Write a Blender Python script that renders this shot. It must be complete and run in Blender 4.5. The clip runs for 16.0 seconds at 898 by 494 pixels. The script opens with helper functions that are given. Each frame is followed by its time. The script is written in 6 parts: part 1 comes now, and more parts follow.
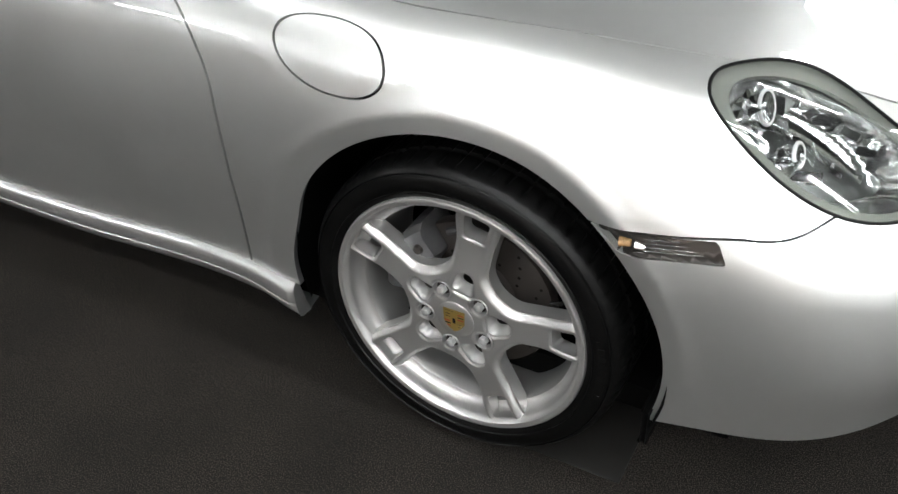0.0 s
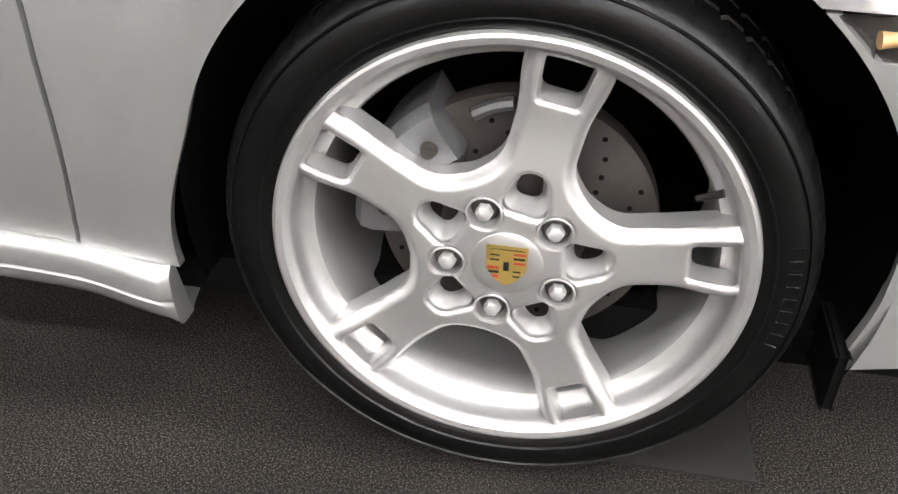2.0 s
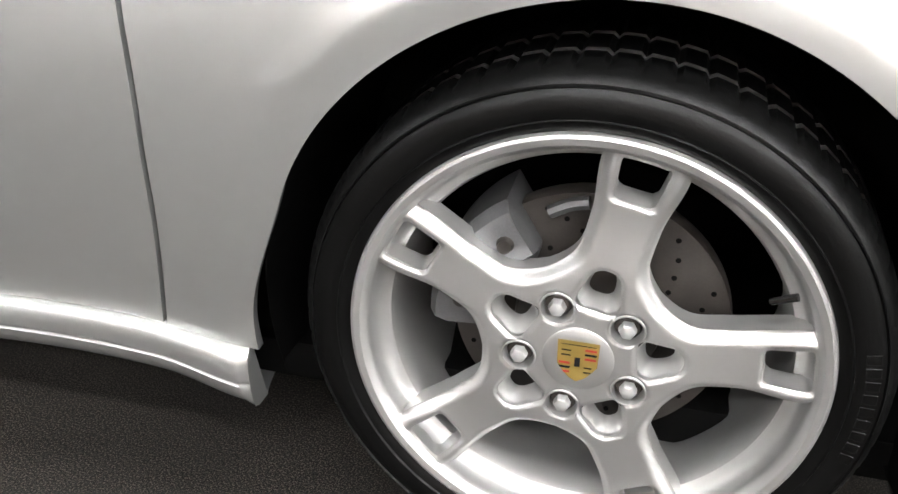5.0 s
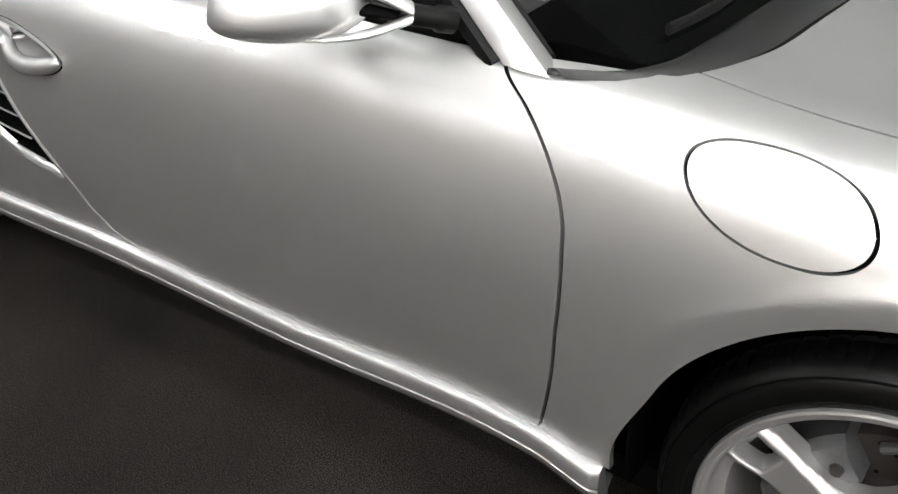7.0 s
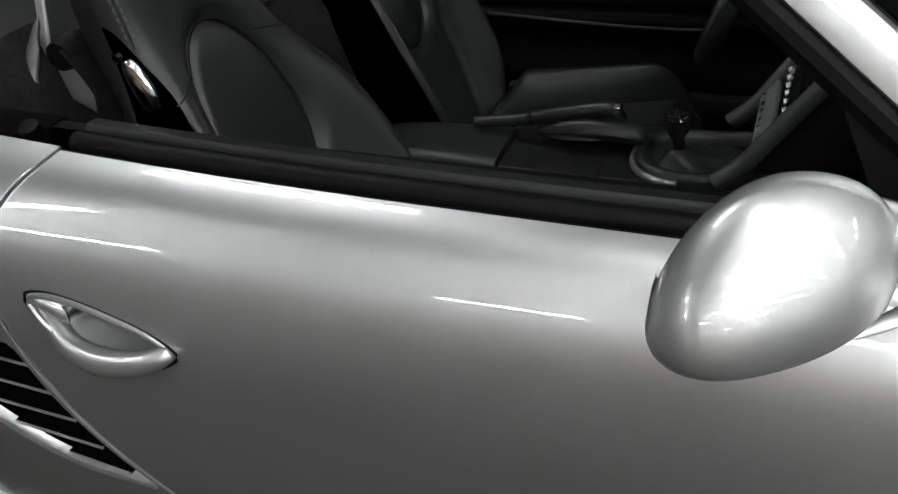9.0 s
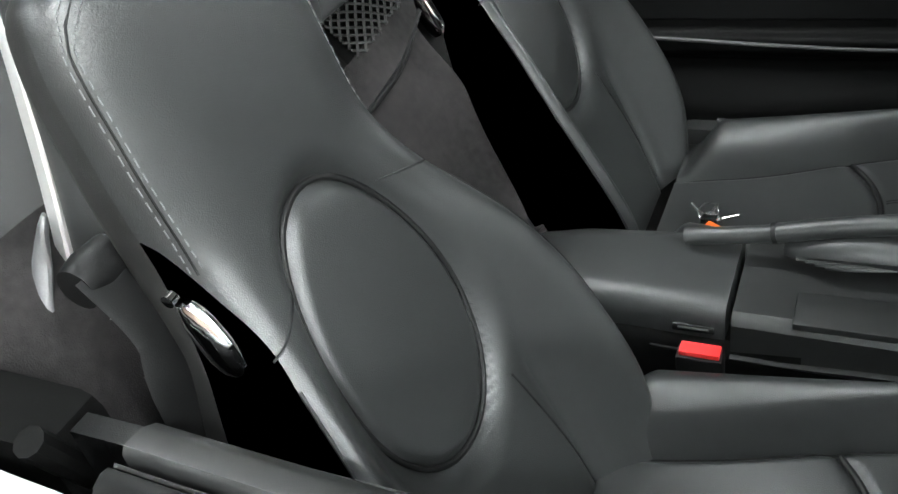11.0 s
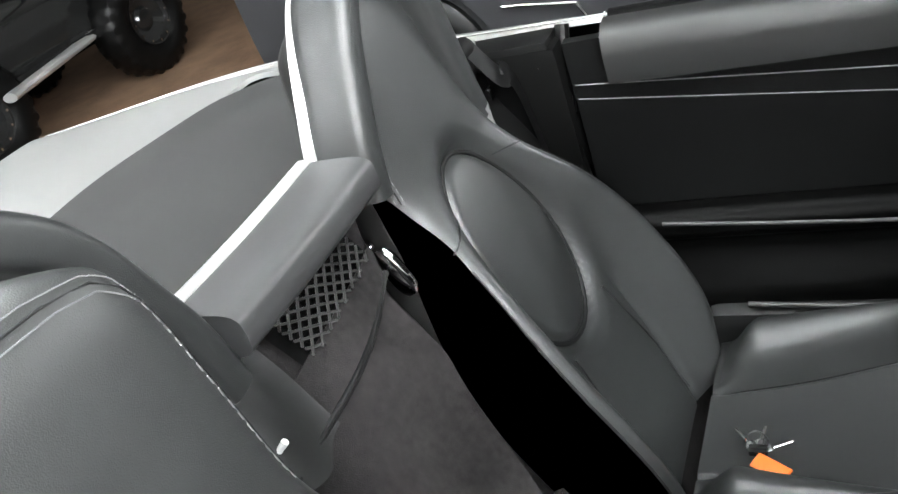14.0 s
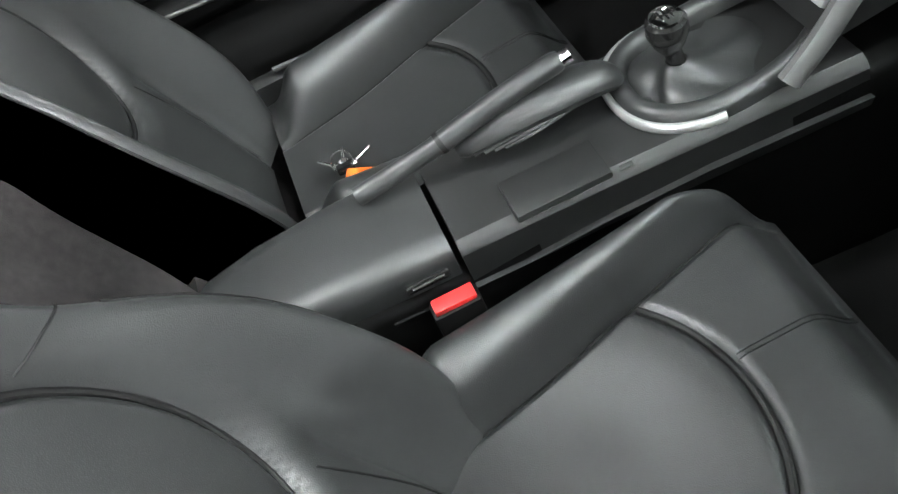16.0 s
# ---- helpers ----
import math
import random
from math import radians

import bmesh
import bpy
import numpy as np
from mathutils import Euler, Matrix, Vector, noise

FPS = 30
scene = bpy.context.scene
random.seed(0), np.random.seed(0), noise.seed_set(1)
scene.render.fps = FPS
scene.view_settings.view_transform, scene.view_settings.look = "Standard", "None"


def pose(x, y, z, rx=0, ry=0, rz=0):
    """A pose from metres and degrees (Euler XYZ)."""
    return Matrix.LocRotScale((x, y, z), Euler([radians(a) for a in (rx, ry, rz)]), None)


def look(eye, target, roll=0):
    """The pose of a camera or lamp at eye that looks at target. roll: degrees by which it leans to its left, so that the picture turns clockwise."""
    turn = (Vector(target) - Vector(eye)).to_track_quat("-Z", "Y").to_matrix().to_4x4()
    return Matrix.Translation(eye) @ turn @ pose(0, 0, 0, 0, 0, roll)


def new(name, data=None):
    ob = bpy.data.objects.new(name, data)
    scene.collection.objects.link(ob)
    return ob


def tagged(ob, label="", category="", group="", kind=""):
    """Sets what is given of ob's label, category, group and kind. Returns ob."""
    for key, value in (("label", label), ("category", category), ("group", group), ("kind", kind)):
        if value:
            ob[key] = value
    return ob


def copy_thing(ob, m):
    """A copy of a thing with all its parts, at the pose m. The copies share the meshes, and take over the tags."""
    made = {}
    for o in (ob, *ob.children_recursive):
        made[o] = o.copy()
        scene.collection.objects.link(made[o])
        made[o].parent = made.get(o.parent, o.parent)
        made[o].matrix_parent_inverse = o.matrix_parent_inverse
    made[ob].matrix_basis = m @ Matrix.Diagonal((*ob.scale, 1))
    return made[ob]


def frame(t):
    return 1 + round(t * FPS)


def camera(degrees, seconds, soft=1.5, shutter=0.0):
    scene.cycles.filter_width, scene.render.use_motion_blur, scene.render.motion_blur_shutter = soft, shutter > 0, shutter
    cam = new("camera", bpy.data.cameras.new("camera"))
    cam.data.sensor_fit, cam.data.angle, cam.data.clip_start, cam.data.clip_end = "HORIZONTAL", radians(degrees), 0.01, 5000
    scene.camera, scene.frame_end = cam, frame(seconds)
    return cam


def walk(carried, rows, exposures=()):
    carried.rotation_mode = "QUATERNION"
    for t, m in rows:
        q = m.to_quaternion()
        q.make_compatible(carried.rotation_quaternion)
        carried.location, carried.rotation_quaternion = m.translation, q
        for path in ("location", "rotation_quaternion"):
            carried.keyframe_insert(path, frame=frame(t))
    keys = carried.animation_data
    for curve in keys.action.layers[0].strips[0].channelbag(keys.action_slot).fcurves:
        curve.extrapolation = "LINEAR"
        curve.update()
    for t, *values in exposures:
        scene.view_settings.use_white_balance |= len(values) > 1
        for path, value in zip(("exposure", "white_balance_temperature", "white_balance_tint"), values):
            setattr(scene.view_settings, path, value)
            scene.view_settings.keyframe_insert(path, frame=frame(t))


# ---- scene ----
cam = camera(53.5, 16.0)
PATH = [
    (0, (0.626, -1.923, 1.397), (-0.193, -0.533, 0.216), -2.4),
    (0.5, (0.411, -1.851, 1.32), (-0.202, -0.42, 0.065), -4.3),
    (1, (0.192, -1.725, 1.203), (-0.228, -0.283, -0.118), -0.5),
    (1.5, (0.09, -1.631, 1.029), (-0.219, -0.129, -0.255), -0.7),
    (2, (0.064, -1.614, 0.877), (-0.203, 0.003, -0.269), 1.3),
    (2.5, (0.086, -1.618, 0.778), (-0.238, 0.071, -0.243), 1.1),
    (3, (0.075, -1.668, 0.714), (-0.22, 0.099, -0.175), 2.1),
    (3.2, (0.078, -1.637, 0.746), (-0.225, 0.082, -0.232), 0.9),
    (5.3, (0.048, -1.647, 0.947), (-0.426, 0.045, -0.008), 2.2),
    (5.5, (0.027, -1.661, 1.025), (-0.474, -0.021, -0.003), 3.3),
    (6, (-0.025, -1.687, 1.232), (-0.636, -0.202, 0.039), 3.4),
    (6.5, (0.021, -1.681, 1.284), (-0.848, -0.324, 0.099), 2.3),
    (7, (-0.037, -1.751, 1.321), (-0.999, -0.398, 0.207), -1.0),
    (7.5, (-0.235, -1.772, 1.35), (-1.153, -0.373, 0.254), -3.9),
    (8, (-0.466, -1.732, 1.361), (-1.328, -0.296, 0.267), -5.0),
    (8.5, (-0.697, -1.636, 1.364), (-1.465, -0.145, 0.274), -4.3),
    (9, (-0.896, -1.477, 1.35), (-1.574, 0.024, 0.215), -6.3),
    (9.5, (-1.054, -1.267, 1.343), (-1.782, 0.151, 0.135), -7.2),
    (10, (-1.142, -1.122, 1.352), (-1.898, 0.212, 0.067), -10.5),
    (10.2, (-1.2, -1.084, 1.33), (-1.952, 0.268, 0.062), -11.9),
    (12.3, (-1.274, -0.825, 1.343), (-2.285, 0.504, 0.241), -17.2),
    (12.5, (-1.259, -0.797, 1.347), (-2.285, 0.528, 0.255), -18.1),
    (13, (-1.273, -0.741, 1.361), (-2.295, 0.618, 0.308), -17.9),
    (13.5, (-1.286, -0.702, 1.381), (-2.273, 0.708, 0.361), -19.0),
    (14, (-1.284, -0.684, 1.384), (-2.201, 0.797, 0.4), -20.6),
    (14.5, (-1.349, -0.709, 1.356), (-1.976, 0.801, 0.203), -20.7),
    (15, (-1.421, -0.794, 1.328), (-1.719, 0.706, 0.039), -21.7),
    (15.5, (-1.421, -0.82, 1.283), (-1.581, 0.585, -0.132), -29.0),
    (16, (-1.409, -0.785, 1.261), (-1.399, 0.561, -0.219), -26.0),
]
EXPO = [(0.0, 0.7, 6500, 10), (1.0, 1.65, 6600, 12), (1.5, 1.95, 6600, 12), (3.0, 2.05, 6700, 14), (5.5, 1.7, 6600, 12), (6.0, 1.1, 6600, 12), (6.5, 0.98, 6600, 12), (7.5, 0.8, 6700, 12), (8.0, 0.35, 6500, 10), (8.5, -0.05, 6400, 9), (9.0, -0.25, 6400, 9), (9.5, -0.45, 6400, 6), (10.0, 0.75, 6300, 5), (12.5, 2.72, 6400, 8), (14.0, 2.75, 6400, 9), (16.0, 2.85, 6400, 8)]
walk(cam, [(t, look(eye, target, roll)) for t, eye, target, roll in PATH], exposures=EXPO)

# ---- light ----
world = bpy.data.worlds.new("showroom_world")
world.use_nodes = True
scene.world = world
world.node_tree.nodes["Background"].inputs[0].default_value = (0.9, 0.95, 1.0, 1)
world.node_tree.nodes["Background"].inputs[1].default_value = 0.0

# ---- materials ----


def material(name, colour, rough=0.5, metal=0.0, coat=0.0, bump=0.0, scale=200.0, vary=0.0, vary_scale=6.0, emit=0.0, glass=0.0, sheen=0.0, kind="noise", spec=0.5):
    m = bpy.data.materials.new(name)
    m.use_nodes = True
    nt = m.node_tree
    b = nt.nodes["Principled BSDF"]
    b.inputs["Base Color"].default_value = (*colour, 1)
    b.inputs["Roughness"].default_value = rough
    b.inputs["Metallic"].default_value = metal
    b.inputs["Coat Weight"].default_value = coat
    b.inputs["Coat Roughness"].default_value = 0.015
    b.inputs["Coat IOR"].default_value = 1.7
    b.inputs["Specular IOR Level"].default_value = spec
    b.inputs["Sheen Weight"].default_value = sheen
    b.inputs["Transmission Weight"].default_value = glass
    if emit:
        b.inputs["Emission Color"].default_value = (*colour, 1)
        b.inputs["Emission Strength"].default_value = emit
    co = nt.nodes.new("ShaderNodeTexCoord")
    if vary:
        n = nt.nodes.new("ShaderNodeTexNoise")
        n.inputs["Scale"].default_value = vary_scale
        n.inputs["Detail"].default_value = 5
        nt.links.new(co.outputs["Object"], n.inputs["Vector"])
        n2 = nt.nodes.new("ShaderNodeTexNoise")
        n2.inputs["Scale"].default_value = vary_scale * 14
        n2.inputs["Detail"].default_value = 3
        nt.links.new(co.outputs["Object"], n2.inputs["Vector"])
        add = nt.nodes.new("ShaderNodeMath")
        add.operation = "MULTIPLY_ADD"
        add.inputs[1].default_value = 0.5
        nt.links.new(n2.outputs["Fac"], add.inputs[0])
        nt.links.new(n.outputs["Fac"], add.inputs[2])
        ramp = nt.nodes.new("ShaderNodeMapRange")
        ramp.inputs["From Min"].default_value, ramp.inputs["From Max"].default_value = 0.45, 1.05
        ramp.inputs["To Min"].default_value, ramp.inputs["To Max"].default_value = 1 - vary, 1 + vary
        nt.links.new(add.outputs[0], ramp.inputs["Value"])
        mul = nt.nodes.new("ShaderNodeVectorMath")
        mul.operation = "SCALE"
        mul.inputs[0].default_value = colour
        nt.links.new(ramp.outputs[0], mul.inputs["Scale"])
        nt.links.new(mul.outputs[0], b.inputs["Base Color"])
    if bump:
        if kind == "leather":
            t = nt.nodes.new("ShaderNodeTexVoronoi")
            t.feature = "SMOOTH_F1"
            out = t.outputs["Distance"]
        else:
            t = nt.nodes.new("ShaderNodeTexNoise")
            t.inputs["Detail"].default_value = 4
            out = t.outputs["Fac"]
        t.inputs["Scale"].default_value = scale
        nt.links.new(co.outputs["Object"], t.inputs["Vector"])
        bp = nt.nodes.new("ShaderNodeBump")
        bp.inputs["Strength"].default_value = bump
        bp.inputs["Distance"].default_value = 0.001
        nt.links.new(out, bp.inputs["Height"])
        nt.links.new(bp.outputs["Normal"], b.inputs["Normal"])
    return m


PAINT = material("silver_paint", (0.60, 0.605, 0.60), 0.43, 0.85, coat=1.0, vary=0.02, vary_scale=3)
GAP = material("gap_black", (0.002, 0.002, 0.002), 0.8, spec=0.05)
WHEEL = material("wheel_silver", (0.47, 0.465, 0.46), 0.45, 0.85, coat=0.1, vary=0.02, vary_scale=9)
RUBBER = material("tyre_rubber", (0.0022, 0.0022, 0.0022), 0.38, bump=0.25, scale=260, vary=0.3, vary_scale=12, spec=0.16)
# Near-black for seat sides and shells; side shade is in this colour.
SHADED_SIDE = material("seat_side_shaded", (0.0090, 0.0088, 0.0086), 0.48, bump=0.2, scale=900, spec=0.5, kind="leather")
TRIM = material("black_trim", (0.003, 0.003, 0.0031), 0.5, bump=0.15, scale=600, spec=0.12)
GLOSSBLACK = material("gloss_black", (0.01, 0.01, 0.01), 0.12)
STEEL = material("brake_steel", (0.034, 0.029, 0.026), 0.5, 0.3, vary=0.25, vary_scale=30)
CALIPER = material("caliper_silver", (0.13, 0.13, 0.134), 0.42, 0.6, vary=0.2, vary_scale=30)
CHROME = material("chrome", (0.85, 0.85, 0.85), 0.08, 1.0)


def carpet(name, dark, light, size, patch):
    """Looped pile: light and dark loops of a few millimetres over soft, large patches."""
    m = material(name, dark, 1.0, bump=0.5, scale=500, spec=0.2)
    nt = m.node_tree
    b = nt.nodes["Principled BSDF"]
    co = nt.nodes["Texture Coordinate"]
    loops = nt.nodes.new("ShaderNodeTexNoise")
    loops.inputs["Scale"].default_value = size
    loops.inputs["Detail"].default_value = 2
    nt.links.new(co.outputs["Object"], loops.inputs["Vector"])
    wide = nt.nodes.new("ShaderNodeTexNoise")
    wide.inputs["Scale"].default_value = patch
    wide.inputs["Detail"].default_value = 4
    nt.links.new(co.outputs["Object"], wide.inputs["Vector"])
    lo = nt.nodes.new("ShaderNodeMapRange")
    lo.inputs["From Min"].default_value, lo.inputs["From Max"].default_value = 0.48, 0.72
    nt.links.new(loops.outputs["Fac"], lo.inputs["Value"])
    wi = nt.nodes.new("ShaderNodeMapRange")
    wi.inputs["From Min"].default_value, wi.inputs["From Max"].default_value = 0.3, 0.7
    wi.inputs["To Min"].default_value, wi.inputs["To Max"].default_value = 0.6, 1.25
    nt.links.new(wide.outputs["Fac"], wi.inputs["Value"])
    mix = nt.nodes.new("ShaderNodeMix")
    mix.data_type = "RGBA"
    mix.inputs["A"].default_value, mix.inputs["B"].default_value = (*dark, 1), (*light, 1)
    nt.links.new(lo.outputs[0], mix.inputs["Factor"])
    sc = nt.nodes.new("ShaderNodeVectorMath")
    sc.operation = "SCALE"
    nt.links.new(mix.outputs["Result"], sc.inputs[0])
    nt.links.new(wi.outputs[0], sc.inputs["Scale"])
    nt.links.new(sc.outputs[0], b.inputs["Base Color"])
    return m


CARPET = carpet("carpet_floor", (0.0012, 0.0010, 0.0008), (0.052, 0.043, 0.036), 380, 3)
PLATE = material("floor_plate_dark", (0.008, 0.0075, 0.007), 0.45, vary=0.25, vary_scale=20)
# Leather darkened for shade low in the cabin: door, tunnel, dash.
SHADED_LEATHER = material("door_leather", (0.0010, 0.0010, 0.0010), 0.55, bump=0.2, scale=900, vary=0.1, vary_scale=5, kind="leather", spec=0.07)
LEATHER = material("black_leather", (0.0180, 0.0187, 0.0190), 0.40, bump=0.22, scale=900, vary=0.15, vary_scale=5, kind="leather", spec=0.5)
# Upper door leather, a step lighter where less shade falls.
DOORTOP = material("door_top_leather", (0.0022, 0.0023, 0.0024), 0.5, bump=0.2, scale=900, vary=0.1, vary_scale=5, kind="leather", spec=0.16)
PLASTIC = material("black_plastic", (0.0050, 0.0052, 0.0053), 0.52, bump=0.2, scale=1200, vary=0.15, vary_scale=8, spec=0.5)
STITCH = material("grey_thread", (0.10, 0.10, 0.103), 0.8)
NETCORD = material("grey_net_cord", (0.012, 0.0118, 0.0115), 0.8)
PIPING = material("seam_piping", (0.004, 0.004, 0.0042), 0.6, spec=0.25)
SATIN = material("satin_silver", (0.55, 0.55, 0.55), 0.32, 0.7, vary=0.03)
STACK_GREY = material("dark_satin_grey", (0.045, 0.045, 0.045), 0.45, 0.4)
# Darker copy of the grey carpet for the cabin's shaded depths.
SHADED_PILE = material("shaded_cabin_carpet", (0.0025, 0.0024, 0.0024), 1.0, bump=0.5, scale=600, vary=0.5, vary_scale=10, spec=0.1)
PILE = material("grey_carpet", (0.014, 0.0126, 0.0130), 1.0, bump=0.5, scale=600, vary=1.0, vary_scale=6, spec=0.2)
RED = material("red_plastic", (0.55, 0.02, 0.02), 0.4)
ORANGE = material("orange_tag", (0.75, 0.13, 0.01), 0.5)
GOLD = material("gold_enamel", (0.36, 0.25, 0.07), 0.3, 0.6)
WHITEPANEL = material("ceiling_paint", (0.20, 0.21, 0.207), 0.9, vary=0.1, vary_scale=2)
WALLPAINT = material("wall_paint", (0.045, 0.044, 0.042), 0.9, vary=0.12, vary_scale=1.5)
LIGHTWALL = material("beige_wall_paint", (0.36, 0.275, 0.23), 0.9, vary=0.08, vary_scale=1.5)
WHITEWALL = material("white_wall_paint", (0.66, 0.67, 0.66), 0.9, vary=0.05, vary_scale=1.5)
TUBE = material("fluorescent_tube", (0.98, 1.0, 0.99), 0.5, emit=60.0)
AMBER = material("amber_lens", (0.32, 0.19, 0.09), 0.25)

# ---- mesh helpers ----


def mesh_object(name, verts, faces, mat, parent=None, label="", smooth=True, normals=None):
    me = bpy.data.meshes.new(name)
    me.from_pydata([tuple(v) for v in verts], [], [tuple(f) for f in faces])
    me.materials.append(mat)
    me.polygons.foreach_set("use_smooth", [smooth] * len(me.polygons))
    me.update()
    if normals is not None:
        me.normals_split_custom_set_from_vertices([tuple(n) for n in normals])
    ob = new(name, me)
    ob.parent = parent
    if label:
        ob["label"] = label
    return ob


def part(name, bm, mat, parent, label="", smooth=True, angle=35):
    me = bpy.data.meshes.new(name)
    bmesh.ops.recalc_face_normals(bm, faces=bm.faces)
    if smooth:
        for e in bm.edges:
            e.smooth = not (len(e.link_faces) == 2 and e.calc_face_angle(0) > radians(angle))
        for f in bm.faces:
            f.smooth = True
    bm.to_mesh(me)
    bm.free()
    me.materials.append(mat)
    ob = new(name, me)
    ob.parent = parent
    if label:
        ob["label"] = label
    return ob


def thing(name, label, category, group="", kind="", at=(0, 0, 0)):
    ob = new(name)
    ob.empty_display_size = 0.05
    ob.location = at
    return tagged(ob, label, category, group, kind)


def unit(name, label, group=""):
    """A unit of the car with pieces of its own, under the car."""
    ob = new(name)
    ob.empty_display_size = 0.05
    ob.parent = car
    ob["label"] = label
    return ob


def box_bm(x0, x1, y0, y1, z0, z1, bevel=0.0, seg=2):
    bm = bmesh.new()
    bmesh.ops.create_cube(bm, size=1)
    for v in bm.verts:
        v.co = Vector((x0 + (v.co.x + 0.5) * (x1 - x0), y0 + (v.co.y + 0.5) * (y1 - y0), z0 + (v.co.z + 0.5) * (z1 - z0)))
    if bevel:
        bmesh.ops.bevel(bm, geom=bm.edges[:], offset=bevel, segments=seg, profile=0.6, affect="EDGES")
    return bm


def bezier(p, n):
    """Points along a Catmull-Rom line through p."""
    p = [Vector(q) for q in p]
    out = []
    for i in range(len(p) - 1):
        a, b, c, d = p[max(i - 1, 0)], p[i], p[i + 1], p[min(i + 2, len(p) - 1)]
        for k in range(n):
            t = k / n
            out.append(0.5 * (2 * b + (c - a) * t + (2 * a - 5 * b + 4 * c - d) * t * t + (3 * b - a - 3 * c + d) * t ** 3))
    return out + [p[-1]]


def tube_bm(line, radius, seg=12, flat=1.0, up=(0, 0, 1), closed=False, square=1.0):
    """A tube along the points of line. radius: a number or one for each point; flat: height over width."""
    bm = bmesh.new()
    n = len(line)
    rings = []
    line = [Vector(q) for q in line]
    for i, p in enumerate(line):
        if closed:
            d = line[(i + 1) % n] - line[i - 1]
        else:
            d = line[min(i + 1, n - 1)] - line[max(i - 1, 0)]
        d.normalize()
        side = d.cross(Vector(up))
        side = side.normalized() if side.length > 1e-4 else d.orthogonal().normalized()
        top = side.cross(d)
        r = radius[i] if isinstance(radius, (list, tuple)) else radius
        rings.append([bm.verts.new(p + side * (r * math.copysign(abs(math.cos(a)) ** square, math.cos(a))) + top * (r * flat * math.copysign(abs(math.sin(a)) ** square, math.sin(a)))) for a in [2 * math.pi * k / seg for k in range(seg)]])
    for i in range(n if closed else n - 1):
        a, b = rings[i], rings[(i + 1) % n]
        for k in range(seg):
            bm.faces.new((a[k], a[(k + 1) % seg], b[(k + 1) % seg], b[k]))
    if not closed:
        bm.faces.new(rings[0][::-1])
        bm.faces.new(rings[-1])
    return bm


def lathe_bm(profile, centre, seg=96, wobble=None):
    """A ring turned about the y axis through centre; profile: (radius, y)."""
    bm = bmesh.new()
    rings = []
    for k in range(seg):
        a = 2 * math.pi * k / seg
        ring = []
        for j, (r, y) in enumerate(profile):
            rr = r + (wobble(k, j) if wobble else 0)
            ring.append(bm.verts.new((centre[0] + rr * math.cos(a), centre[1] + y, centre[2] + rr * math.sin(a))))
        rings.append(ring)
    for k in range(seg):
        a, b = rings[k], rings[(k + 1) % seg]
        for j in range(len(profile) - 1):
            bm.faces.new((a[j], a[j + 1], b[j + 1], b[j]))
    return bm


def disc_bm(r, y0, y1, centre, seg=32, bevel=0.0):
    prof = [(0.0001, y0), (r - bevel, y0), (r, y0 + bevel * (1 if y1 > y0 else -1)), (r, y1), (0.0001, y1)]
    return lathe_bm(prof, centre, seg)


def spline(xs, vals):
    """A smooth (monotone where the values are) line through vals at xs, as a function."""
    xs, vals = np.array(xs, float), np.array(vals, float)
    if xs[0] > xs[-1]:
        xs, vals = xs[::-1], vals[::-1]
    d = np.diff(vals) / np.diff(xs)
    m = np.empty(len(xs))
    m[0], m[-1] = d[0], d[-1]
    h = np.diff(xs)
    m[1:-1] = (d[:-1] * h[1:] + d[1:] * h[:-1]) / (h[1:] + h[:-1])

    def value(x):
        x = np.clip(x, xs[0], xs[-1])
        i = np.clip(np.searchsorted(xs, x) - 1, 0, len(xs) - 2)
        w = xs[i + 1] - xs[i]
        t = (x - xs[i]) / w
        return (2 * t**3 - 3 * t**2 + 1) * vals[i] + (t**3 - 2 * t**2 + t) * w * m[i] + (3 * t**2 - 2 * t**3) * vals[i + 1] + (t**3 - t**2) * w * m[i + 1]

    return value


def smooth_step(t):
    t = np.clip(t, 0, 1)
    return t * t * (3 - 2 * t)


